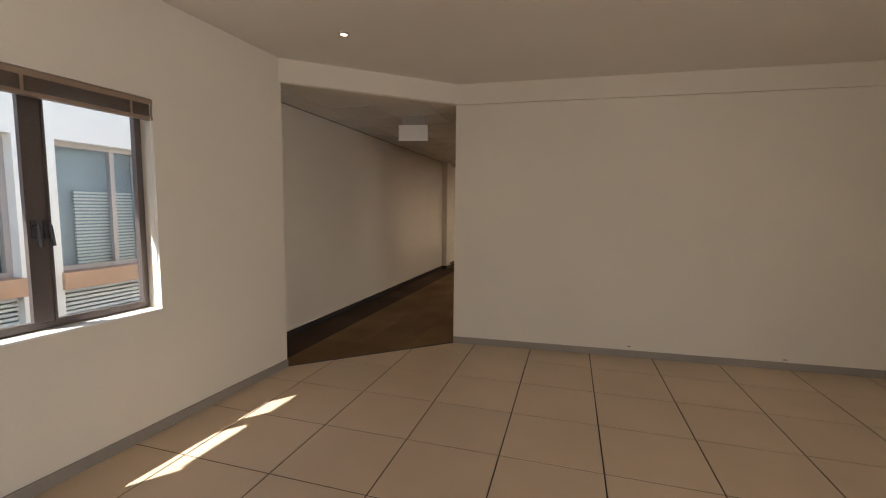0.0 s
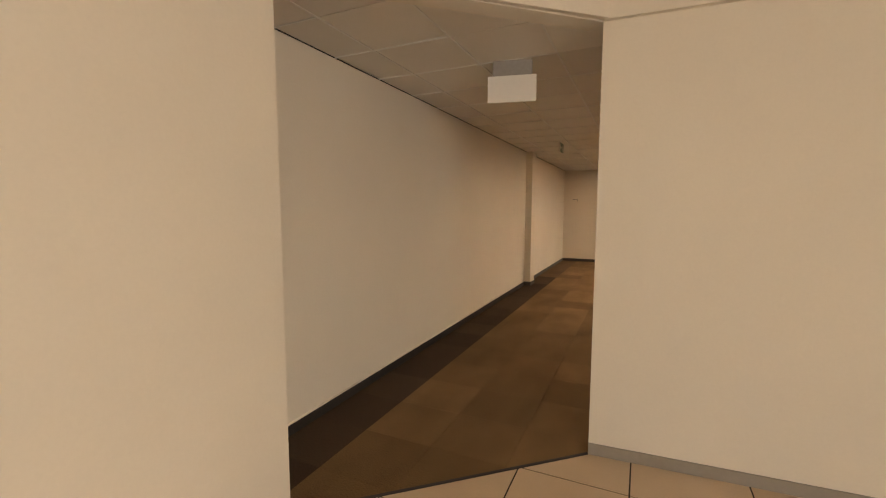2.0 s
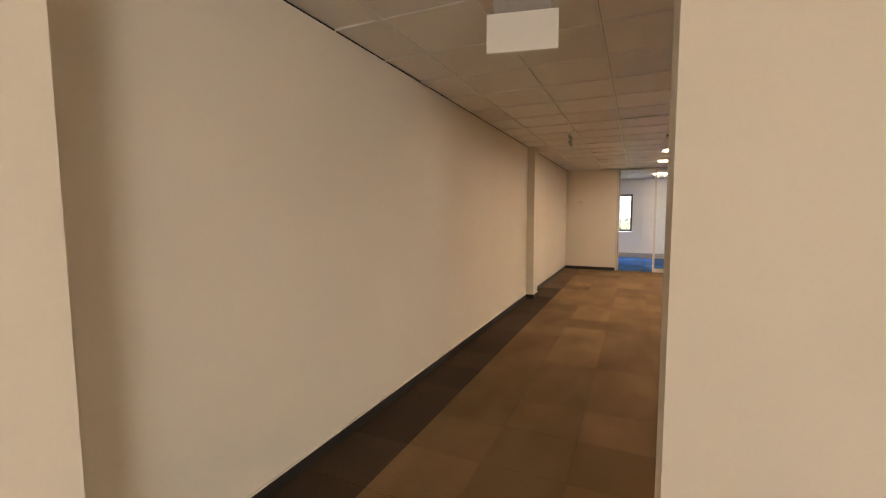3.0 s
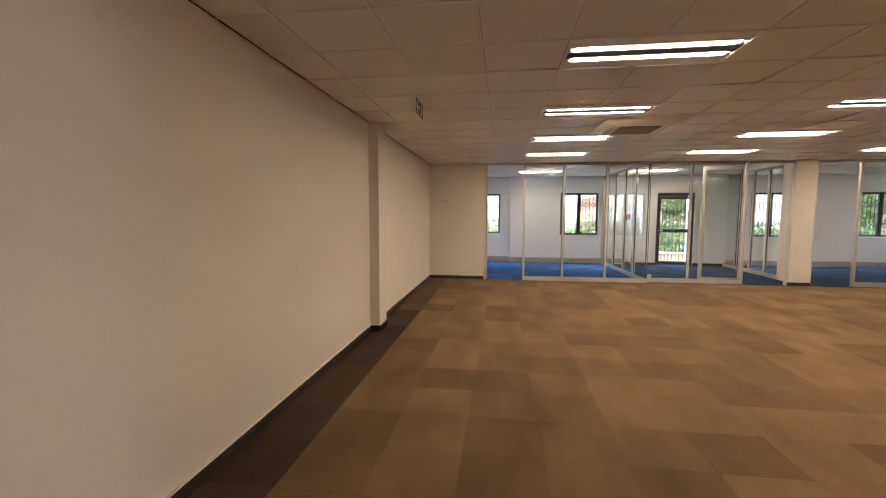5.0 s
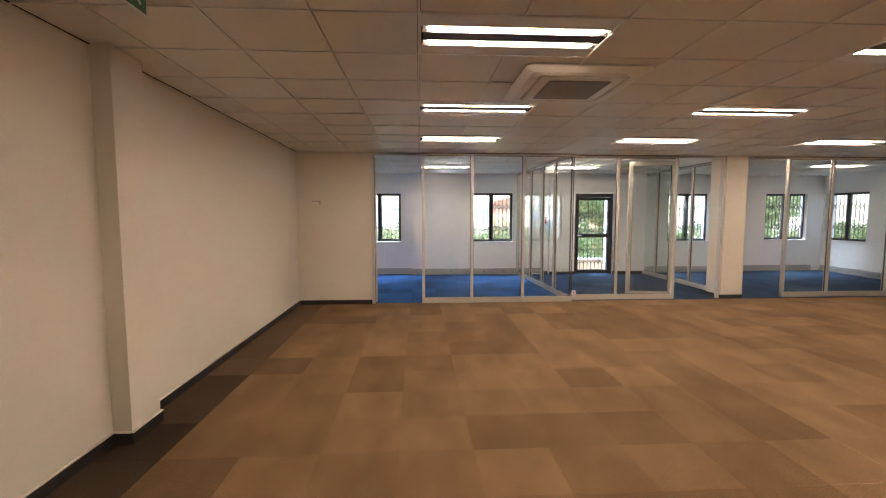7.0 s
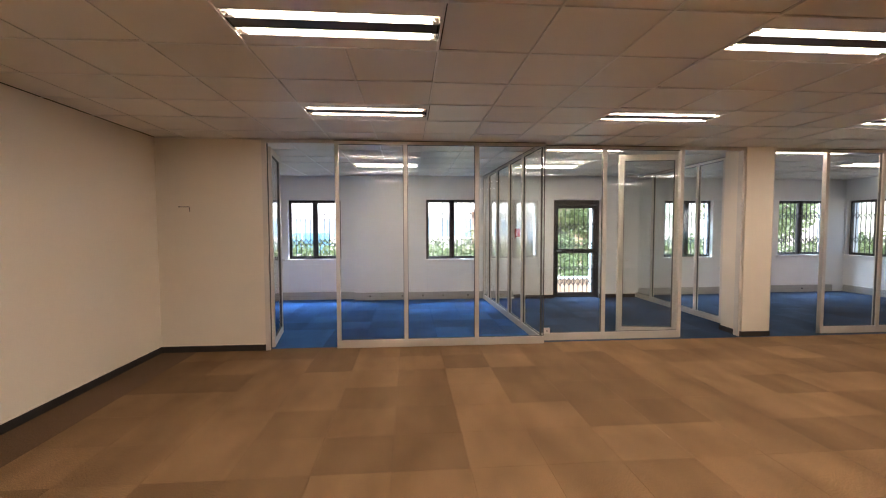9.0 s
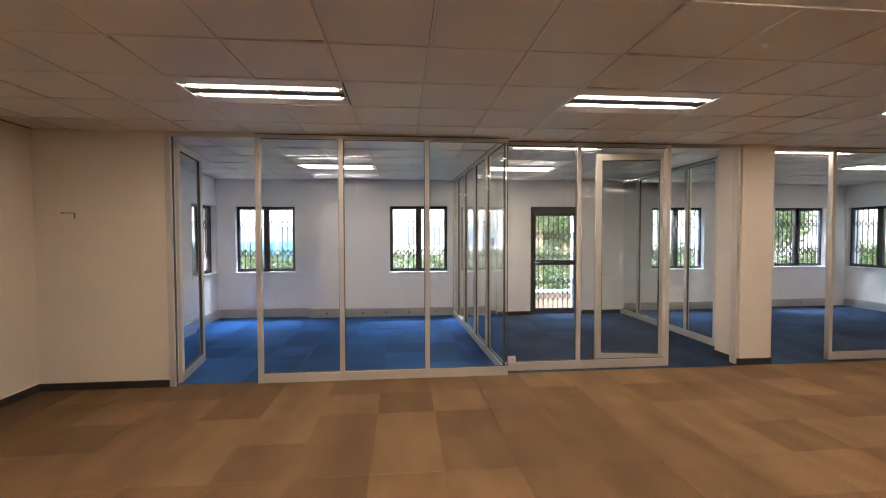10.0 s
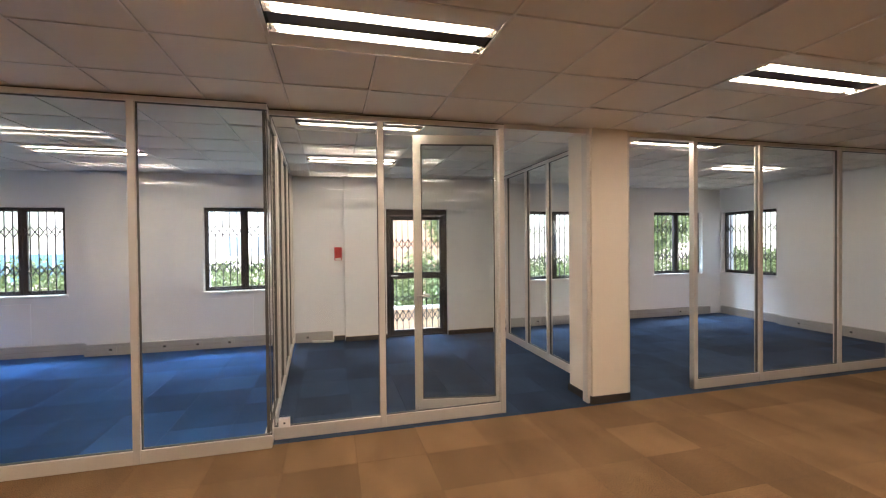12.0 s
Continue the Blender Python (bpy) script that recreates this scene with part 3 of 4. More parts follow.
tagged(bpy.data.objects["window_board"], "white painted board on the lobby window sill", "window sill", kind="structure")
# unseen slab added to narrow the sun patch on the lobby floor
canopy = thing("window_canopy", LM, "added plain slab above the lobby window, trims its sun patch", "canopy", kind="structure")
block("slab", -0.5, 0.171, 2.50, 1.9, 0.56, 2.60, M_FACADE, canopy, "", 0.01)
blind = thing("venetian_blind", LM, "brown venetian blind pulled up and bunched at the window head", "blind")
BW = WIN_U1 - WIN_U0
block("headrail", 0.01, -0.02, 2.195, BW - 0.01, 0.03, 2.232, M_BLIND, blind, "brown head rail", 0.003)
rng = random.Random(9)
for k in range(14):
    z = 2.192 - k * 0.0048
    bm = bmesh.new()
    d = rng.uniform(-0.004, 0.004)
    vs = box(bm, 0.015, -0.020 + d, z - 0.0022, BW - 0.015, 0.026 + d, z - 0.0008)
    bmesh.ops.rotate(bm, verts=vs, cent=(BW / 2, 0, z), matrix=Matrix.Rotation(rng.uniform(-0.0015, 0.0015), 3, "Y"))
    part("slat", bm, M_BLIND, blind)
block("bottom_rail", 0.012, -0.022, 2.100, BW - 0.012, 0.028, 2.122, M_BLIND, blind, "brown bottom rail", 0.004)
for u in (0.15, BW * 0.5, BW - 0.15):
    bm = bmesh.new()
    box(bm, u - 0.008, -0.024, 2.098, u + 0.008, -0.0225, 2.20)
    part("ladder_tape", bm, M_BLIND, blind, "brown ladder tape")
bm = bmesh.new()
u = BW - 0.035
box(bm, u - 0.0015, -0.0275, 1.02, u + 0.0015, -0.0245, 2.20)
part("pull_cord", bm, M_WHITE, blind, "thin white pull cord")

# ---- recessed fluorescent lights ----
def troffer(x, y):
    root = thing("ceiling_light", pose(x, y, CEIL), "recessed fluorescent light with two lit tubes and bright reflector", "ceiling light", "office fluorescent lights")
    w, d = 1.2, 0.6
    for y0, y1 in ((0.014, 0.155), (0.445, d - 0.014)):
        block("side_plate", 0.014, y0, 0.001, w - 0.014, y1, 0.006, M_TBAR, root, "white steel side plate", 0)
    for y0, y1 in ((0.155, 0.243), (0.357, 0.445)):
        bm = bmesh.new()
        lo = [bm.verts.new(p) for p in ((0.02, y0, 0.0), (w - 0.02, y0, 0.0), (w - 0.02, y1, 0.0), (0.02, y1, 0.0))]
        hi = [bm.verts.new(p) for p in ((0.02, y0 + 0.02, 0.07), (w - 0.02, y0 + 0.02, 0.07), (w - 0.02, y1 - 0.02, 0.07), (0.02, y1 - 0.02, 0.07))]
        for k in range(4):
            bm.faces.new((lo[k], lo[(k + 1) % 4], hi[(k + 1) % 4], hi[k]))
        bm.faces.new(hi)
        part("reflector", bm, M_REFL, root, "bright metal reflector trough")
    bm = bmesh.new()
    for q in ((0, 0, w, 0.014), (0, d - 0.014, w, d), (0, 0.014, 0.014, d - 0.014), (w - 0.014, 0.014, w, d - 0.014)):
        box(bm, q[0], q[1], -0.006, q[2], q[3], 0.004)
    part("frame", bm, M_TBAR, root, "white steel frame")
    block("ballast_cover", 0.03, 0.244, 0.002, w - 0.03, 0.356, 0.05, M_DARK, root, "dark central cover", 0.004)
    for yy in (0.199, 0.401):
        bm = bmesh.new()
        rod(bm, (0.06, yy, 0.015), (w - 0.06, yy, 0.015), 0.016, 12)
        part("tube", bm, M_TUBE, root, "lit white fluorescent tube")
        for xx in (0.030, w - 0.060):
            block("tube_holder", xx, yy - 0.014, 0.006, xx + 0.030, yy + 0.014, 0.062, M_WHITE, root, "white tube holder", 0.003)
    return root


first = None
for i, j in LIGHTS:
    m = pose(GX + i * GP, GY + j * GP, CEIL)
    if first is None:
        first = troffer(GX + i * GP, GY + j * GP)
    else:
        copy_thing(first, m)

# lobby downlight
dl = thing("downlight", pose(-0.67, 1.87, LOBBY_TOP), "small round recessed downlight with chrome ring, lit", "downlight")
bm = bmesh.new()
bmesh.ops.create_circle(bm, radius=0.024, segments=24, cap_ends=True, matrix=Matrix.Translation((0, 0, -0.004)))
part("lamp", bm, M_SPOT, dl, "warm lit lamp face")
bm = bmesh.new()
for r0, r1, z0, z1 in ((0.026, 0.046, -0.010, -0.001),):
    n = 28
    ring = [[bm.verts.new((r * math.cos(2 * math.pi * k / n), r * math.sin(2 * math.pi * k / n), z)) for k in range(n)] for r, z in ((r0, z1), (r0, z0), ((r0 + r1) / 2, z0 - 0.003), (r1, z1))]
    for a, b in zip(ring, ring[1:]):
        for k in range(n):
            bm.faces.new((a[k], a[(k + 1) % n], b[(k + 1) % n], b[k]))
part("ring", bm, M_STEEL, dl, "chrome trim ring")

# ceiling cassette
ac = thing("air_conditioner", pose(1.35, 9.97, CEIL - 0.001), "white ceiling cassette air conditioner with grey intake grille", "air conditioner")
bm = bmesh.new()
S = 0.49
rings = [(S, -0.001), (S, -0.014), (S - 0.010, -0.020), (S - 0.06, -0.044), (S - 0.125, -0.048), (S - 0.132, -0.018)]
loops = []
for s, z in rings:
    r = 0.05 if s > 0.45 else 0.035
    loop = []
    for cx, cy, a0 in ((1, 1, 0), (-1, 1, 90), (-1, -1, 180), (1, -1, 270)):
        for k in range(5):
            a = radians(a0 + k * 22.5)
            loop.append(bm.verts.new((cx * (s - r) + r * math.cos(a), cy * (s - r) + r * math.sin(a), z)))
    loops.append(loop)
for a, b in zip(loops, loops[1:]):
    for k in range(20):
        bm.faces.new((a[k], a[(k + 1) % 20], b[(k + 1) % 20], b[k]))
bm.faces.new(loops[-1])
part("fascia", bm, M_WHITE, ac, "white moulded fascia")
for k in range(4):
    bm = bmesh.new()
    box(bm, -0.30, 0.372, -0.053, 0.30, 0.424, -0.0485)
    soften(bm, 0.002)
    bmesh.ops.rotate(bm, verts=bm.verts[:], cent=(0, 0, 0), matrix=Matrix.Rotation(k * math.pi / 2, 3, "Z"))
    part("air_flap", bm, M_WHITE, ac, "white air outlet flap")
block("intake_frame", -0.335, -0.335, -0.050, 0.335, 0.335, -0.0185, M_WHITE, ac, "white intake frame", 0.006)
block("intake", -0.25, -0.25, -0.052, 0.25, 0.25, -0.0505, M_DARK, ac, "dark intake", 0)
for k in range(22):
    y = -0.24 + k * 0.0229
    block("grille_slat", -0.25, y - 0.007, -0.060, 0.25, y + 0.007, -0.0522, M_GREY, ac, "grey intake slat", 0)

# ---- signs hung from the ceiling ----
es = thing("exit_sign", pose(-1.24, 8.30, CEIL - 0.0955), "green exit sign with white arrow hung below the ceiling", "exit sign")
block("panel", -0.006, -0.18, -0.085, 0.006, 0.18, 0.085, M_WHITE, es, "white edged panel", 0.002)
for a, b in ((-0.172, -0.006), (0.006, 0.172)):
    block("green_field", 0.0065, a, -0.076, 0.008, b, 0.076, M_GREEN, es, "dark green field", 0)
bm = bmesh.new()
for a, b, c, d in ((-0.155, 0.0, -0.02, 0.0), (-0.155, 0.0, -0.085, 0.06), (-0.155, 0.0, -0.085, -0.06)):
    v = Vector((0, c - a, d - b))
    m = Matrix.Translation((0.0095, (a + c) / 2, (b + d) / 2)) @ Matrix.Rotation(math.atan2(v.z, v.y), 4, "X")
    box(bm, -0.0008, -v.length / 2 - 0.008, -0.011, 0.0008, v.length / 2 + 0.008, 0.011, m)
part("arrow", bm, M_WHITE, es, "white arrow")
bm = bmesh.new()
for y, z, w, h, a in ((0.07, 0.045, 0.022, 0.022, 45), (0.085, 0.01, 0.03, 0.05, 20), (0.07, -0.035, 0.016, 0.06, -25), (0.11, -0.035, 0.05, 0.016, -30)):
    m = Matrix.Translation((0.0095, y, z)) @ Matrix.Rotation(radians(a), 4, "X")
    box(bm, -0.0008, -w / 2, -h / 2, 0.0008, w / 2, h / 2, m)
part("symbol", bm, M_WHITE, es, "white symbol of plain bars")
for y in (-0.14, 0.14):
    bm = bmesh.new()
    rod(bm, (0, y, 0.085), (0, y, 0.0945), 0.004)
    part("hanger", bm, M_STEEL, es, "short hanger")
block("mount", -0.012, -0.17, 0.0885, 0.012, 0.17, 0.0955, M_WHITE, es, "white ceiling mount", 0.002)

bs = thing("blank_sign", pose(-0.875, 3.945, CEIL - 0.224, 0, 0, 12), "plain white sign box hung from a ceiling bracket", "sign")
block("face_panel", -0.185, -0.012, -0.10, 0.185, 0.012, 0.10, M_WHITE, bs, "plain white face", 0.004)
block("bracket", -0.15, 0.0125, 0.02, 0.15, 0.075, 0.223, M_GREY, bs, "grey ceiling bracket", 0.006)

# ---- power skirting with outlets ----
def trunking(p0, p1, sockets=(), height=0.17, depth=0.055):
    """Stands to the right of the way from p0 to p1."""
    root = thing("power_skirting", run(p0, p1), "grey power skirting along the room wall", "power skirting", kind="structure")
    n = math.dist(p0, p1)
    bm = bmesh.new()
    box(bm, 0, -depth, 0.004, n, -0.001, height)
    soften(bm, 0.006)
    part("casing", bm, M_TRUNK, root)
    bm = bmesh.new()
    box(bm, 0.005, -depth - 0.003, height * 0.48, n - 0.005, -depth + 0.002, height * 0.52)
    part("cover_joint", bm, M_GREY, root)
    for u in sockets:
        block("socket_outlet", u - 0.06, -depth - 0.011, height * 0.3, u + 0.06, -depth - 0.0005, height * 0.78, M_TRUNK, root, "grey socket outlet", 0.003)
        block("socket_hole", u - 0.03, -depth - 0.0125, height * 0.45, u + 0.01, -depth - 0.0112, height * 0.62, M_DARK, root, "dark socket opening", 0)
    return root


trunking((-1.87, YA), (-0.13, YA))
trunking((-0.13, YB), (2.70, YB), (0.35, 1.05, 1.5, 1.95, 2.5))
trunking((-1.80, 14.9), (-1.80, 16.66))
trunking((-1.93, 16.66), (-1.93, YA - 0.056))
trunking((2.79, YB - 0.02), (3.38, YB - 0.02), (0.2,))
trunking((6.29, YA - 0.05), (9.20, YA - 0.05), (0.9,))
trunking((9.20, YA + 0.06), (11.4, YA + 0.06), (1.4,))
trunking((11.72, YA + 0.0), (11.72, 16.62))
trunking((11.60, 16.60), (11.60, 14.3), (0.4, 1.2))

# ---- small things on the walls ----
cp = thing("fire_call_point", pose(3.48, YB - 0.021, 1.45), "red wall call point box with white label", "call point")
block("box", -0.06, -0.045, -0.11, 0.06, 0, 0.11, M_RED, cp, "", 0.005)
block("label_plate", -0.045, -0.048, -0.105, 0.045, -0.0455, -0.07, M_WHITE, cp, "white label", 0)
wb = thing("wall_bracket", pose(-1.70, FRONT, 1.86), "small dark bent wire bracket on the end wall", "bracket")
bm = bmesh.new()
rod(bm, (-0.13, -0.006, 0.0), (0.0, -0.010, 0.0), 0.004, 6)
rod(bm, (0.0, -0.010, 0.003), (0.0, -0.006, -0.06), 0.004, 6)
part("wire", bm, M_DARK, wb)
block("fixing", -0.135, -0.004, -0.006, -0.115, 0.0, 0.006, M_DARK, wb, "", 0)
so = thing("socket_box", pose(2.98, YH - 0.045, 0.101), "small white socket box on the bottom rail", "socket")
block("body", -0.045, -0.0, 0, 0.045, 0.04, 0.075, M_WHITE, so, "", 0.004)
block("opening", -0.006, -0.0015, 0.03, 0.010, -0.0003, 0.045, M_DARK, so, "dark opening", 0)
for x in (1.72, 3.15):
    mk = thing("plaster_patch", pose(x, 3.445 + (x + 0.18) * 0.0613 - 0.0005, 0.115 if x < 2 else 0.10), "small chipped patch in the paint above the skirting", "paint chip")
    bm = bmesh.new()
    bmesh.ops.create_icosphere(bm, subdivisions=1, radius=0.018, matrix=Matrix.Diagonal((1.4, 0.08, 0.5, 1)))
    part("chip", bm, M_GREY, mk)
for x, z in ((-1.03, 0.0),):
    for a, b, y in ((-1.55, -0.47, YA), (1.46, 2.58, YB)):
        pn = thing("panel_board", pose(a, y, 0.2), "white painted board below the window", "panel", kind="structure")
        block("board", 0, -0.012, 0, (b - a) * 0.62, -0.0005, 0.58, M_WALL_ROOM, pn, "", 0.003)

lid = thing("trunking_lid", pose(3.22, YB - 0.13, 0.03, 6, 4, 8), "loose grey white trunking lid lying by the wall", "trunking lid")
block("lid", -0.17, -0.03, -0.02, 0.17, 0.03, 0.005, M_WHITE, lid, "", 0.004)
st = thing("threshold_strip", run(JL, JR), "thin worn metal strip between tile and carpet", "threshold strip", kind="structure")
block("strip", 0.0, -0.012, -0.004, diag, 0.012, 0.003, M_SKIRT, st, "", 0.001)

# ---- outside, towards the courtyard ----
FX = -5.0
op = thing("office_building", pose(FX, 0, -0.22), "white rendered building opposite with recessed windows", "building")
bm = bmesh.new()
H = 3.4
ys = [-14.0]
for k in range(-6, 4):
    ys += [2.48 + k * 1.62, 2.48 + k * 1.62 + 1.2]
ys.append(14.0)
for k in range(0, len(ys) - 1, 2):
    box(bm, -0.45, ys[k], 0, 0, ys[k + 1], H)
for k in range(1, len(ys) - 1, 2):
    box(bm, -0.45, ys[k], 2.57, 0, ys[k + 1], H)
part("wall", bm, M_FACADE, op)
bm = bmesh.new()
box(bm, -4.5, -14, 0, -0.46, 14, H)
part("core", bm, M_FACADE, op)
bm = bmesh.new()
box(bm, -4.8, -14.3, H + 0.001, 0.3, 14.3, H + 0.2)
part("roof", bm, M_SILL_OUT, op)
M_PALE = material("grey_window_frame", (0.42, 0.38, 0.36), 0.4, 0.2, bump=0)
M_DIM = material("dim_interior", (0.26, 0.34, 0.42), 0.25, bump=0)
for k in range(1, len(ys) - 1, 2):
    a, b = ys[k], ys[k + 1]
    bm = bmesh.new()
    z0, z1 = 0.92, 2.568
    for q in ((a, z0, a + 0.06, z1), (b - 0.06, z0, b, z1), (a + 0.06, z0, b - 0.06, z0 + 0.06), (a + 0.06, z1 - 0.06, b - 0.06, z1), (a + 0.75, z0 + 0.06, a + 0.81, z1 - 0.06)):
        box(bm, -0.22, q[0], q[1], -0.15, q[2], q[3])
    wn_ = part("window", bm, M_PALE, op, "grey framed window")
    bm = bmesh.new()
    box(bm, -0.20, a + 0.05, z0 + 0.05, -0.196, b - 0.05, z1 - 0.05)
    part("pane", bm, M_GLASS, wn_)
    bm = bmesh.new()
    box(bm, -0.45, a, z0, -0.36, b, z1)
    part("room_back", bm, M_DIM, wn_, "dim room behind the glass")
    for s in range(22):
        bm = bmesh.new()
        box(bm, -0.30, a + 0.35, z0 + 0.06 + s * 0.045, -0.27, b - 0.06, z0 + 0.085 + s * 0.045)
        part("slat", bm, M_SLAT, wn_, "pale blind slat")
    block("sill", -0.22, a - 0.02, 0.70, 0.06, b + 0.02, 0.919, M_SILL_OUT, op, "terracotta sill", 0.01)
    bm = bmesh.new()
    for s in range(12):
        box(bm, -0.20, a, 0.02 + s * 0.056, -0.12, b, 0.055 + s * 0.056)
    box(bm, -0.45, a, 0, -0.25, b, 0.699)
    part("louvre", bm, M_SLAT, op, "pale louvred panel")

# ---- outside, garden ----
def leafy(name, centres, count, size, label, category, kind=""):
    """A crown of many small leaves round the given ellipsoids (x, y, z, rx, ry, rz)."""
    r = np.random.RandomState(len(centres) * 7 + count)
    total = sum(c[3] * c[5] for c in centres)
    vs, fs = [], []
    for x, y, z, rx, ry, rz in centres:
        n = int(count * rx * rz / total)
        d = r.normal(size=(n, 3))
        d /= np.linalg.norm(d, axis=1)[:, None]
        rad = r.uniform(0.55, 1.08, size=(n, 1))
        p = np.array((x, y, z)) + d * rad * np.array((rx, ry, rz))
        a = r.normal(size=(n, 3))
        a /= np.linalg.norm(a, axis=1)[:, None]
        b = np.cross(a, r.normal(size=(n, 3)))
        b /= np.linalg.norm(b, axis=1)[:, None]
        s = size * r.uniform(0.6, 1.3, size=(n, 1))
        for k in range(n):
            i = len(vs)
            vs.extend((p[k] - a[k] * s[k], p[k] + b[k] * s[k] * 0.45, p[k] + a[k] * s[k], p[k] - b[k] * s[k] * 0.45))
            fs.append((i, i + 1, i + 2, i + 3))
    me = bpy.data.meshes.new(name)
    me.from_pydata([tuple(v) for v in vs], [], fs)
    me.materials.append(M_LEAF)
    return tagged(new(name, me), label, category, kind=kind)


rng = random.Random(21)
clumps = []
for k in range(34):
    x = -9 + k * 0.85
    clumps.append((x, 20.6 + rng.uniform(-0.2, 0.2), 0.42 + rng.uniform(-0.1, 0.15), 0.65, 0.5, 0.76 + rng.uniform(-0.1, 0.25)))
for k in range(30):
    clumps.append((-9 + k * 0.97, 21.5 + rng.uniform(-0.2, 0.2), 0.45 + rng.uniform(-0.1, 0.1), 0.75, 0.5, 0.74 + rng.uniform(-0.1, 0.2)))
leafy("hedge", clumps, 70000, 0.06, "dense green leafy hedge outside the windows", "hedge", "stuff")
for n, (x, y, h) in enumerate(((8.4, 25.5, 3.6), (13.5, 22.5, 3.2), (15.5, 17.0, 3.0)  )):
    tree = thing("tree", pose(x, y, -0.22), "green garden tree seen through the windows", "tree", "garden trees")
    bm = bmesh.new()
    bmesh.ops.create_cone(bm, segments=10, radius1=0.16, radius2=0.09, depth=h * 0.6, matrix=Matrix.Translation((0, 0, h * 0.3)))
    for k in range(5):
        a = k * 1.26
        m0 = Vector((0, 0, h * 0.5))
        rod(bm, m0, m0 + Vector((math.cos(a) * 0.8, math.sin(a) * 0.8, 0.9)), 0.04, 6)
    part("trunk", bm, M_BARK, tree)
    cl = [(math.cos(k * 0.9) * rng.uniform(0.3, 1.1), math.sin(k * 0.9) * rng.uniform(0.3, 1.1), h * rng.uniform(0.5, 0.85), 0.8, 0.8, 0.6) for k in range(9)]
    crown = leafy("crown", cl, 5000, 0.09, "", "")
    crown.parent = tree
ow = thing("garden_wall", pose(0, 19.4, -0.22), "low terracotta balustrade wall outside the garden door", "garden wall")
block("base", 3.4, 0, 0, 6.6, 0.18, 0.42, M_SILL_OUT, ow, "", 0.01)
block("coping", 3.36, -0.03, 0.4205, 6.64, 0.21, 0.47, M_FACADE, ow, "pale coping", 0.01)
nb = thing("neighbour_house", pose(-6.5, 19.0, -0.22), "terracotta rendered house beside the garden", "house")
block("wall", -3.5, -5.0, 0, 0.6, 0.4, 5.5, M_BROWNWALL, nb, "", 0.01)
block("roof", -3.8, -5.3, 5.501, 0.9, 0.7, 5.8, M_SILL_OUT, nb, "", 0.01)
block("downpipe", 0.62, -0.2, 0, 0.72, -0.1, 5.5, M_FACADE, nb, "pale downpipe", 0.01)
bf = thing("boundary_fence", pose(-12.0, 31.0, -0.22), "blue painted panel fence beyond the hedge", "fence")
for k in range(6):
    block("panel", k * 1.5 + 0.04, 0, 0.45, k * 1.5 + 1.46, 0.04, 1.55, M_BLUE_PANEL, bf, "", 0.005)
    block("post", k * 1.5 - 0.04, -0.01, 0, k * 1.5 + 0.038, 0.05, 1.62, M_FACADE, bf, "pale post", 0.005)
gh = thing("garden_house", pose(5.0, 29.0, -0.22), "salmon rendered house with a gabled roof past the hedge", "house")
bm = bmesh.new()
outline = [(0, 0), (5.2, 0), (5.2, 2.9), (2.6, 4.6), (0, 2.9)]
lo, hi = ([bm.verts.new((x, y, z)) for x, z in outline] for y in (0, 6))
bm.faces.new(lo)
bm.faces.new(hi)
for k in range(5):
    bm.faces.new((lo[k], lo[(k + 1) % 5], hi[(k + 1) % 5], hi[k]))
part("wall", bm, M_PINK, gh)
for side in (-1, 1):
    bm = bmesh.new()
    tilt = Matrix.Translation((2.6, 0, 4.62)) @ Matrix.Rotation(side * math.atan2(1.7, 2.6), 4, "Y")
    box(bm, 0.0 if side > 0 else -3.5, -0.4, 0.0, 3.5 if side > 0 else 0.0, 6.4, 0.12, tilt)
    part("roof", bm, M_FACADE, gh, "pale roof slope")
block("door", 3.4, -0.05, 0, 4.3, -0.001, 2.1, M_BRONZE, gh, "dark door", 0.005)
fb = thing("far_building", pose(-2.0, 46.0, -0.22), "pale far building with rows of windows", "building")
block("wall", -14, 0, 0, 16, 8, 7.0, M_FACADE, fb, "", 0.02)
block("roof", -14.5, -0.5, 7.001, 16.5, 8.5, 7.3, M_FACADE, fb, "", 0.02)
for k in range(14):
    for z in (1.0, 4.2):
        block("window", -13 + k * 2.1, -0.03, z, -13 + k * 2.1 + 1.3, -0.001, z + 1.5, M_DIM, fb, "", 0)

# ---- floors, laid piece by piece ----
def slab_floor(name, corners, z0, z1, mat, label):
    bm = bmesh.new()
    lo = [bm.verts.new((x, y, z0)) for x, y in corners]
    hi = [bm.verts.new((x, y, z1)) for x, y in corners]
    bm.faces.new(lo)
    bm.faces.new(hi)
    for k in range(len(corners)):
        n = (k + 1) % len(corners)
        bm.faces.new((lo[k], lo[n], hi[n], hi[k]))
    return tagged(part(name, bm, mat), label, "floor", kind="structure")


def tile_mesh(poly, top, thick, mat, edge):
    """One piece with a small rounded edge, from its outline."""
    bm = bmesh.new()
    cx, cy = sum(p[0] for p in poly) / len(poly), sum(p[1] for p in poly) / len(poly)
    rings = []
    for z, inset in ((top - thick, 0), (top - edge, 0), (top, edge)):
        ring = []
        for x, y in poly:
            d = math.hypot(x - cx, y - cy)
            f = 1 - inset * 1.4 / d
            ring.append(bm.verts.new((cx + (x - cx) * f, cy + (y - cy) * f, z)))
        rings.append(ring)
    for a, b in zip(rings, rings[1:]):
        for k in range(len(poly)):
            n = (k + 1) % len(poly)
            bm.faces.new((a[k], a[n], b[n], b[k]))
    bm.faces.new(rings[-1])
    return mesh_of("tile", bm, mat)


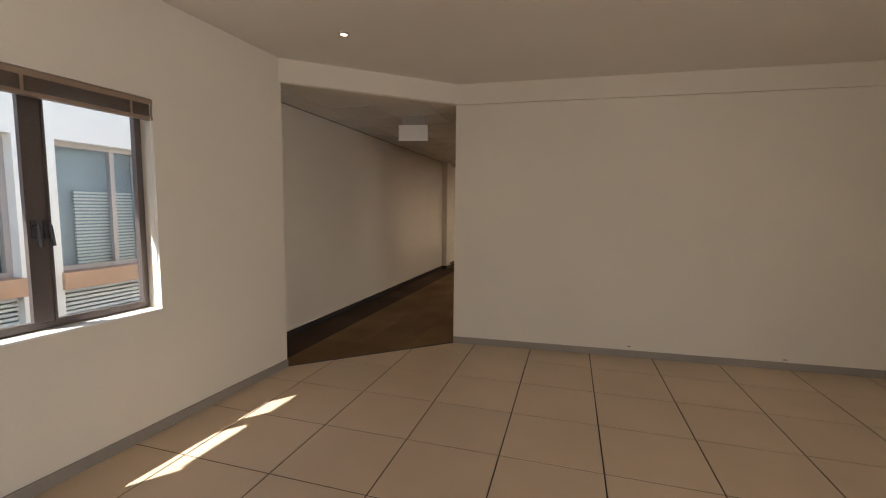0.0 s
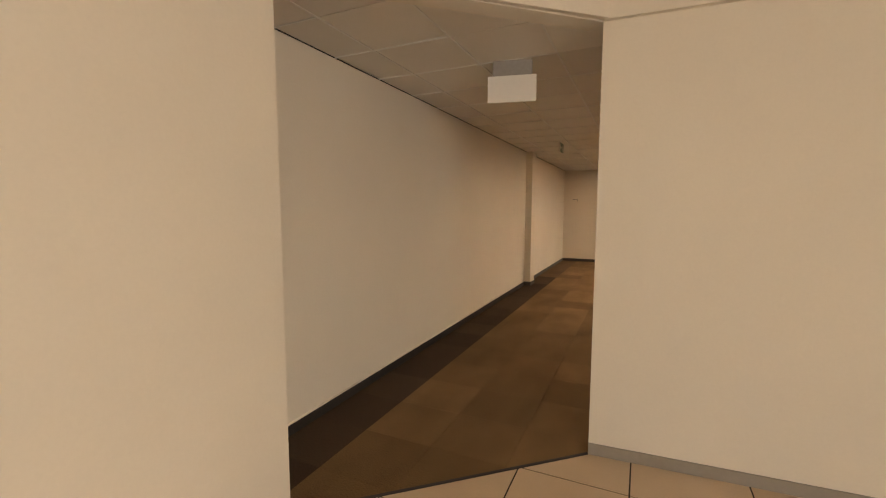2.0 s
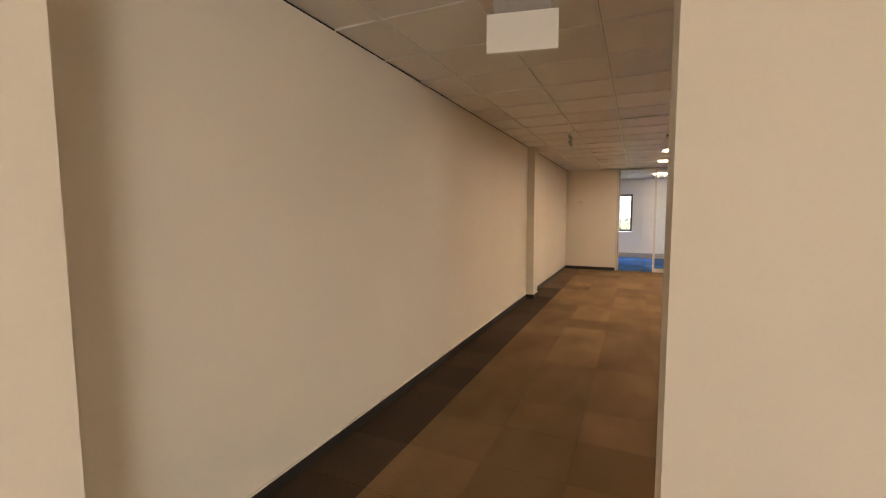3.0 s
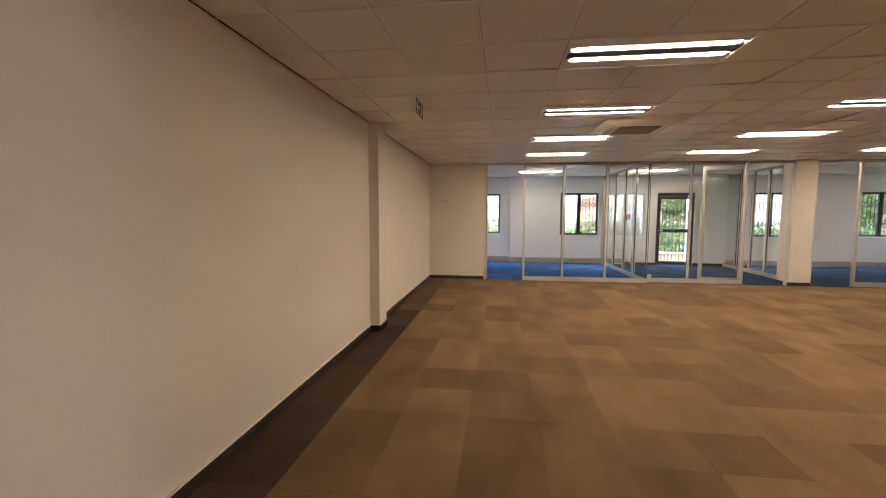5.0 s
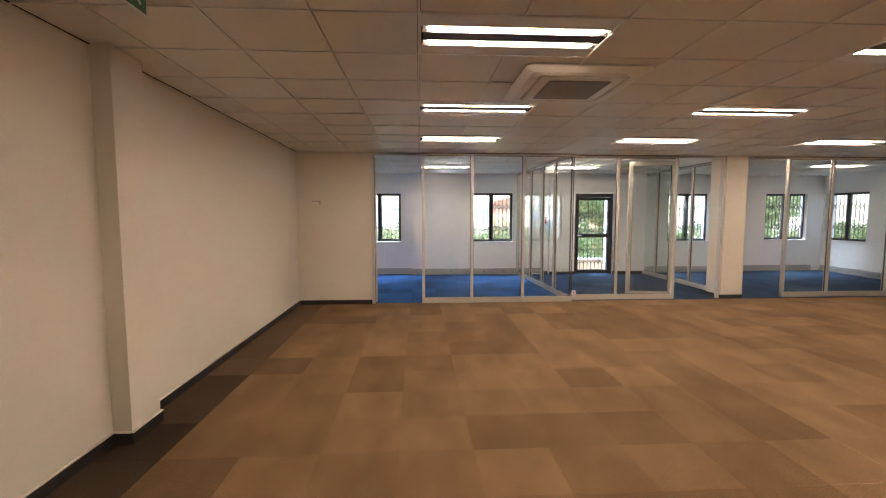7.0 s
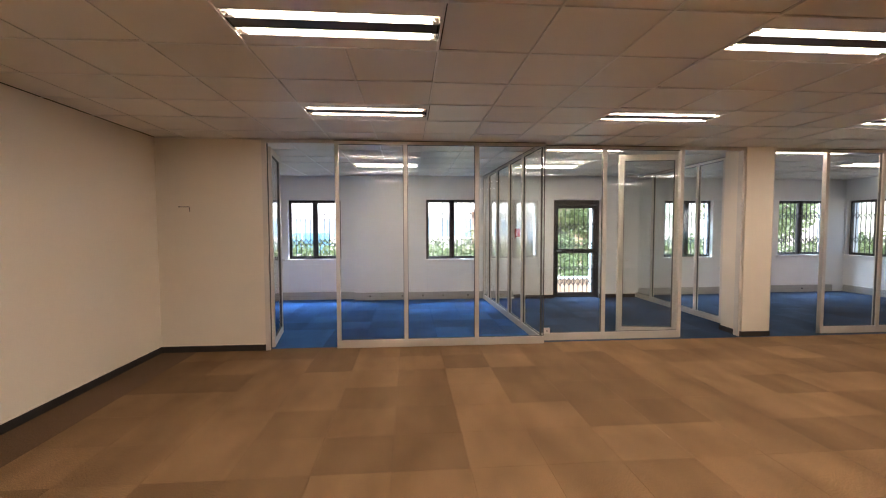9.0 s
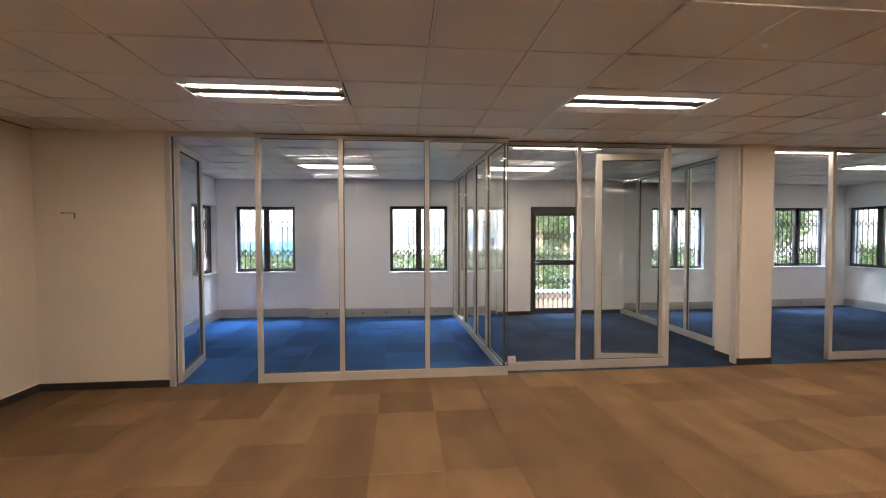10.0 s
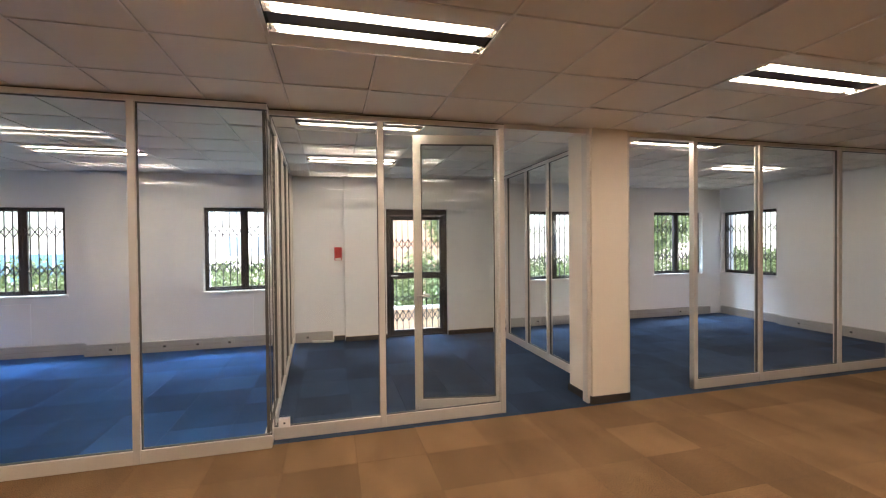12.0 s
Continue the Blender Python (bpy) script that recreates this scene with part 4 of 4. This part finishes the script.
def clip(poly, a, b):
    """The part of an outline to the left of the way from a to b."""
    def side(p):
        return (b[0] - a[0]) * (p[1] - a[1]) - (b[1] - a[1]) * (p[0] - a[0])
    out = []
    for k, p in enumerate(poly):
        q = poly[(k + 1) % len(poly)]
        sp, sq = side(p), side(q)
        if sp >= 0:
            out.append(p)
        if sp * sq < 0:
            t = sp / (sp - sq)
            out.append((p[0] + (q[0] - p[0]) * t, p[1] + (q[1] - p[1]) * t))
    return out


def lay(root, name, bounds, origin, pitch, gap, cuts, top, thick, mat, edge, nearest=None, half_shift=0.0):
    """Lay pieces over bounds, cut to the lines given; those past y = nearest are joined."""
    x0, y0, x1, y1 = bounds
    full = None
    rest = bmesh.new()
    i0, i1 = math.floor((x0 - origin[0]) / pitch[0]), math.ceil((x1 - origin[0]) / pitch[0])
    j0, j1 = math.floor((y0 - origin[1]) / pitch[1]), math.ceil((y1 - origin[1]) / pitch[1])
    lines = [((x0, y0), (x1, y0)), ((x1, y0), (x1, y1)), ((x1, y1), (x0, y1)), ((x0, y1), (x0, y0)), *cuts]
    count = 0
    for i in range(i0, i1):
        for j in range(j0, j1):
            cx, cy = origin[0] + (i + 0.5) * pitch[0], origin[1] + (j + 0.5) * pitch[1]
            hx, hy = pitch[0] / 2 - gap / 2, pitch[1] / 2 - gap / 2
            poly = [(cx - hx, cy - hy), (cx + hx, cy - hy), (cx + hx, cy + hy), (cx - hx, cy + hy)]
            cut = poly
            for a, b in lines:
                cut = clip(cut, a, b)
                if len(cut) < 3:
                    break
            if len(cut) < 3 or max(p[0] for p in cut) - min(p[0] for p in cut) < 0.01 or max(p[1] for p in cut) - min(p[1] for p in cut) < 0.01:
                continue
            if nearest is not None and cx > nearest:
                lo = [rest.verts.new((p[0], p[1], top)) for p in cut]
                rest.faces.new(lo)
                continue
            if cut == poly:
                if full is None:
                    full = tile_mesh([(p[0] - cx, p[1] - cy) for p in poly], top, thick, mat, edge)
                ob = new(name, full)
                ob.location = (cx, cy, 0)
            else:
                mx, my = sum(p[0] for p in cut) / len(cut), sum(p[1] for p in cut) / len(cut)
                ob = new(name, tile_mesh([(p[0] - mx, p[1] - my) for p in cut], top, thick, mat, edge))
                ob.location = (mx, my, 0)
            ob.parent = root
            count += 1
    if rest.verts:
        tagged(part(name + "_field", rest, mat[1] if isinstance(mat, list) else mat, root), kind="stuff")
    else:
        rest.free()


M_CARPET_FAR = material("brown_carpet_far", (0.197, 0.123, 0.062), 0.95, grain=210, vary=0.5, large=2.6, stain=0.24, bump=0.4, island=0.20, spec=0.1, stretch=(1, 0.45, 1))
# darker carpet along the long wall, mid brown past y = 10.58
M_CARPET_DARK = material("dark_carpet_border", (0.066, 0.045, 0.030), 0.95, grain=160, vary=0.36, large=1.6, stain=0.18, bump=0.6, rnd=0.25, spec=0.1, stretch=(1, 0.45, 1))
M_CARPET_MID = material("mid_carpet_border", (0.118, 0.076, 0.046), 0.95, grain=160, vary=0.36, large=1.6, stain=0.18, bump=0.6, rnd=0.22, spec=0.1, stretch=(1, 0.45, 1))
floor_office = slab_floor("floor_office", [(LEFT - 0.1, 1.9), (-1.3, 2.41), JR, (12.1, 3.6), (12.1, 14.1), (LEFT - 0.1, 14.1)], -0.21, -0.006, M_UNDER, "brown carpet tile floor of the open office")
CARPET = dict(origin=(-0.62, 0.08), pitch=(0.52, 0.50), gap=0.0012, top=0.0, thick=0.006, edge=0.0012)
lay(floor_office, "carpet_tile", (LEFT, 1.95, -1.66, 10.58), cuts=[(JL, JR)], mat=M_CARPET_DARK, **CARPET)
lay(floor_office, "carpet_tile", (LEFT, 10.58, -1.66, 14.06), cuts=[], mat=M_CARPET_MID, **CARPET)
lay(floor_office, "carpet_tile", (-1.66, 1.95, -0.10, 14.06), cuts=[(JL, JR)], mat=M_CARPET, **CARPET)
lay(floor_office, "carpet_tile", (-0.10, 3.50, 12.0, 14.06), cuts=[((-0.18, 3.54), (5.2, 3.895))], mat=[M_CARPET, M_CARPET_FAR], nearest=4.3, **CARPET)
floor_rooms = slab_floor("floor_rooms", [(-2.1, 14.1), (12.0, 14.1), (12.0, 18.2), (-2.1, 18.2)], -0.21, -0.006, M_UNDER, "blue carpet tile floor of the glazed rooms")
lay(floor_rooms, "carpet_tile", (-1.93, 14.06, 2.82, 18.0), cuts=[], mat=M_BLUE, **CARPET)
lay(floor_rooms, "carpet_tile", (2.82, 14.06, 11.75, 18.0), cuts=[], mat=M_BLUE_DIM, **CARPET)
floor_lobby = slab_floor("floor_lobby", [(-2.0, -4.1), (5.2, -4.1), (5.2, 3.775), JR, JL], -0.21, -0.004, M_GROUT, "beige porcelain tile floor with dark joints")
lay(floor_lobby, "floor_tile", (-1.9, -3.9, 5.0, 3.80), (0.075, 1.927), (0.625, 0.592), 0.009, [(JR, JL), (JL, LW1)], 0.0, 0.012, M_TILE, 0.0015)
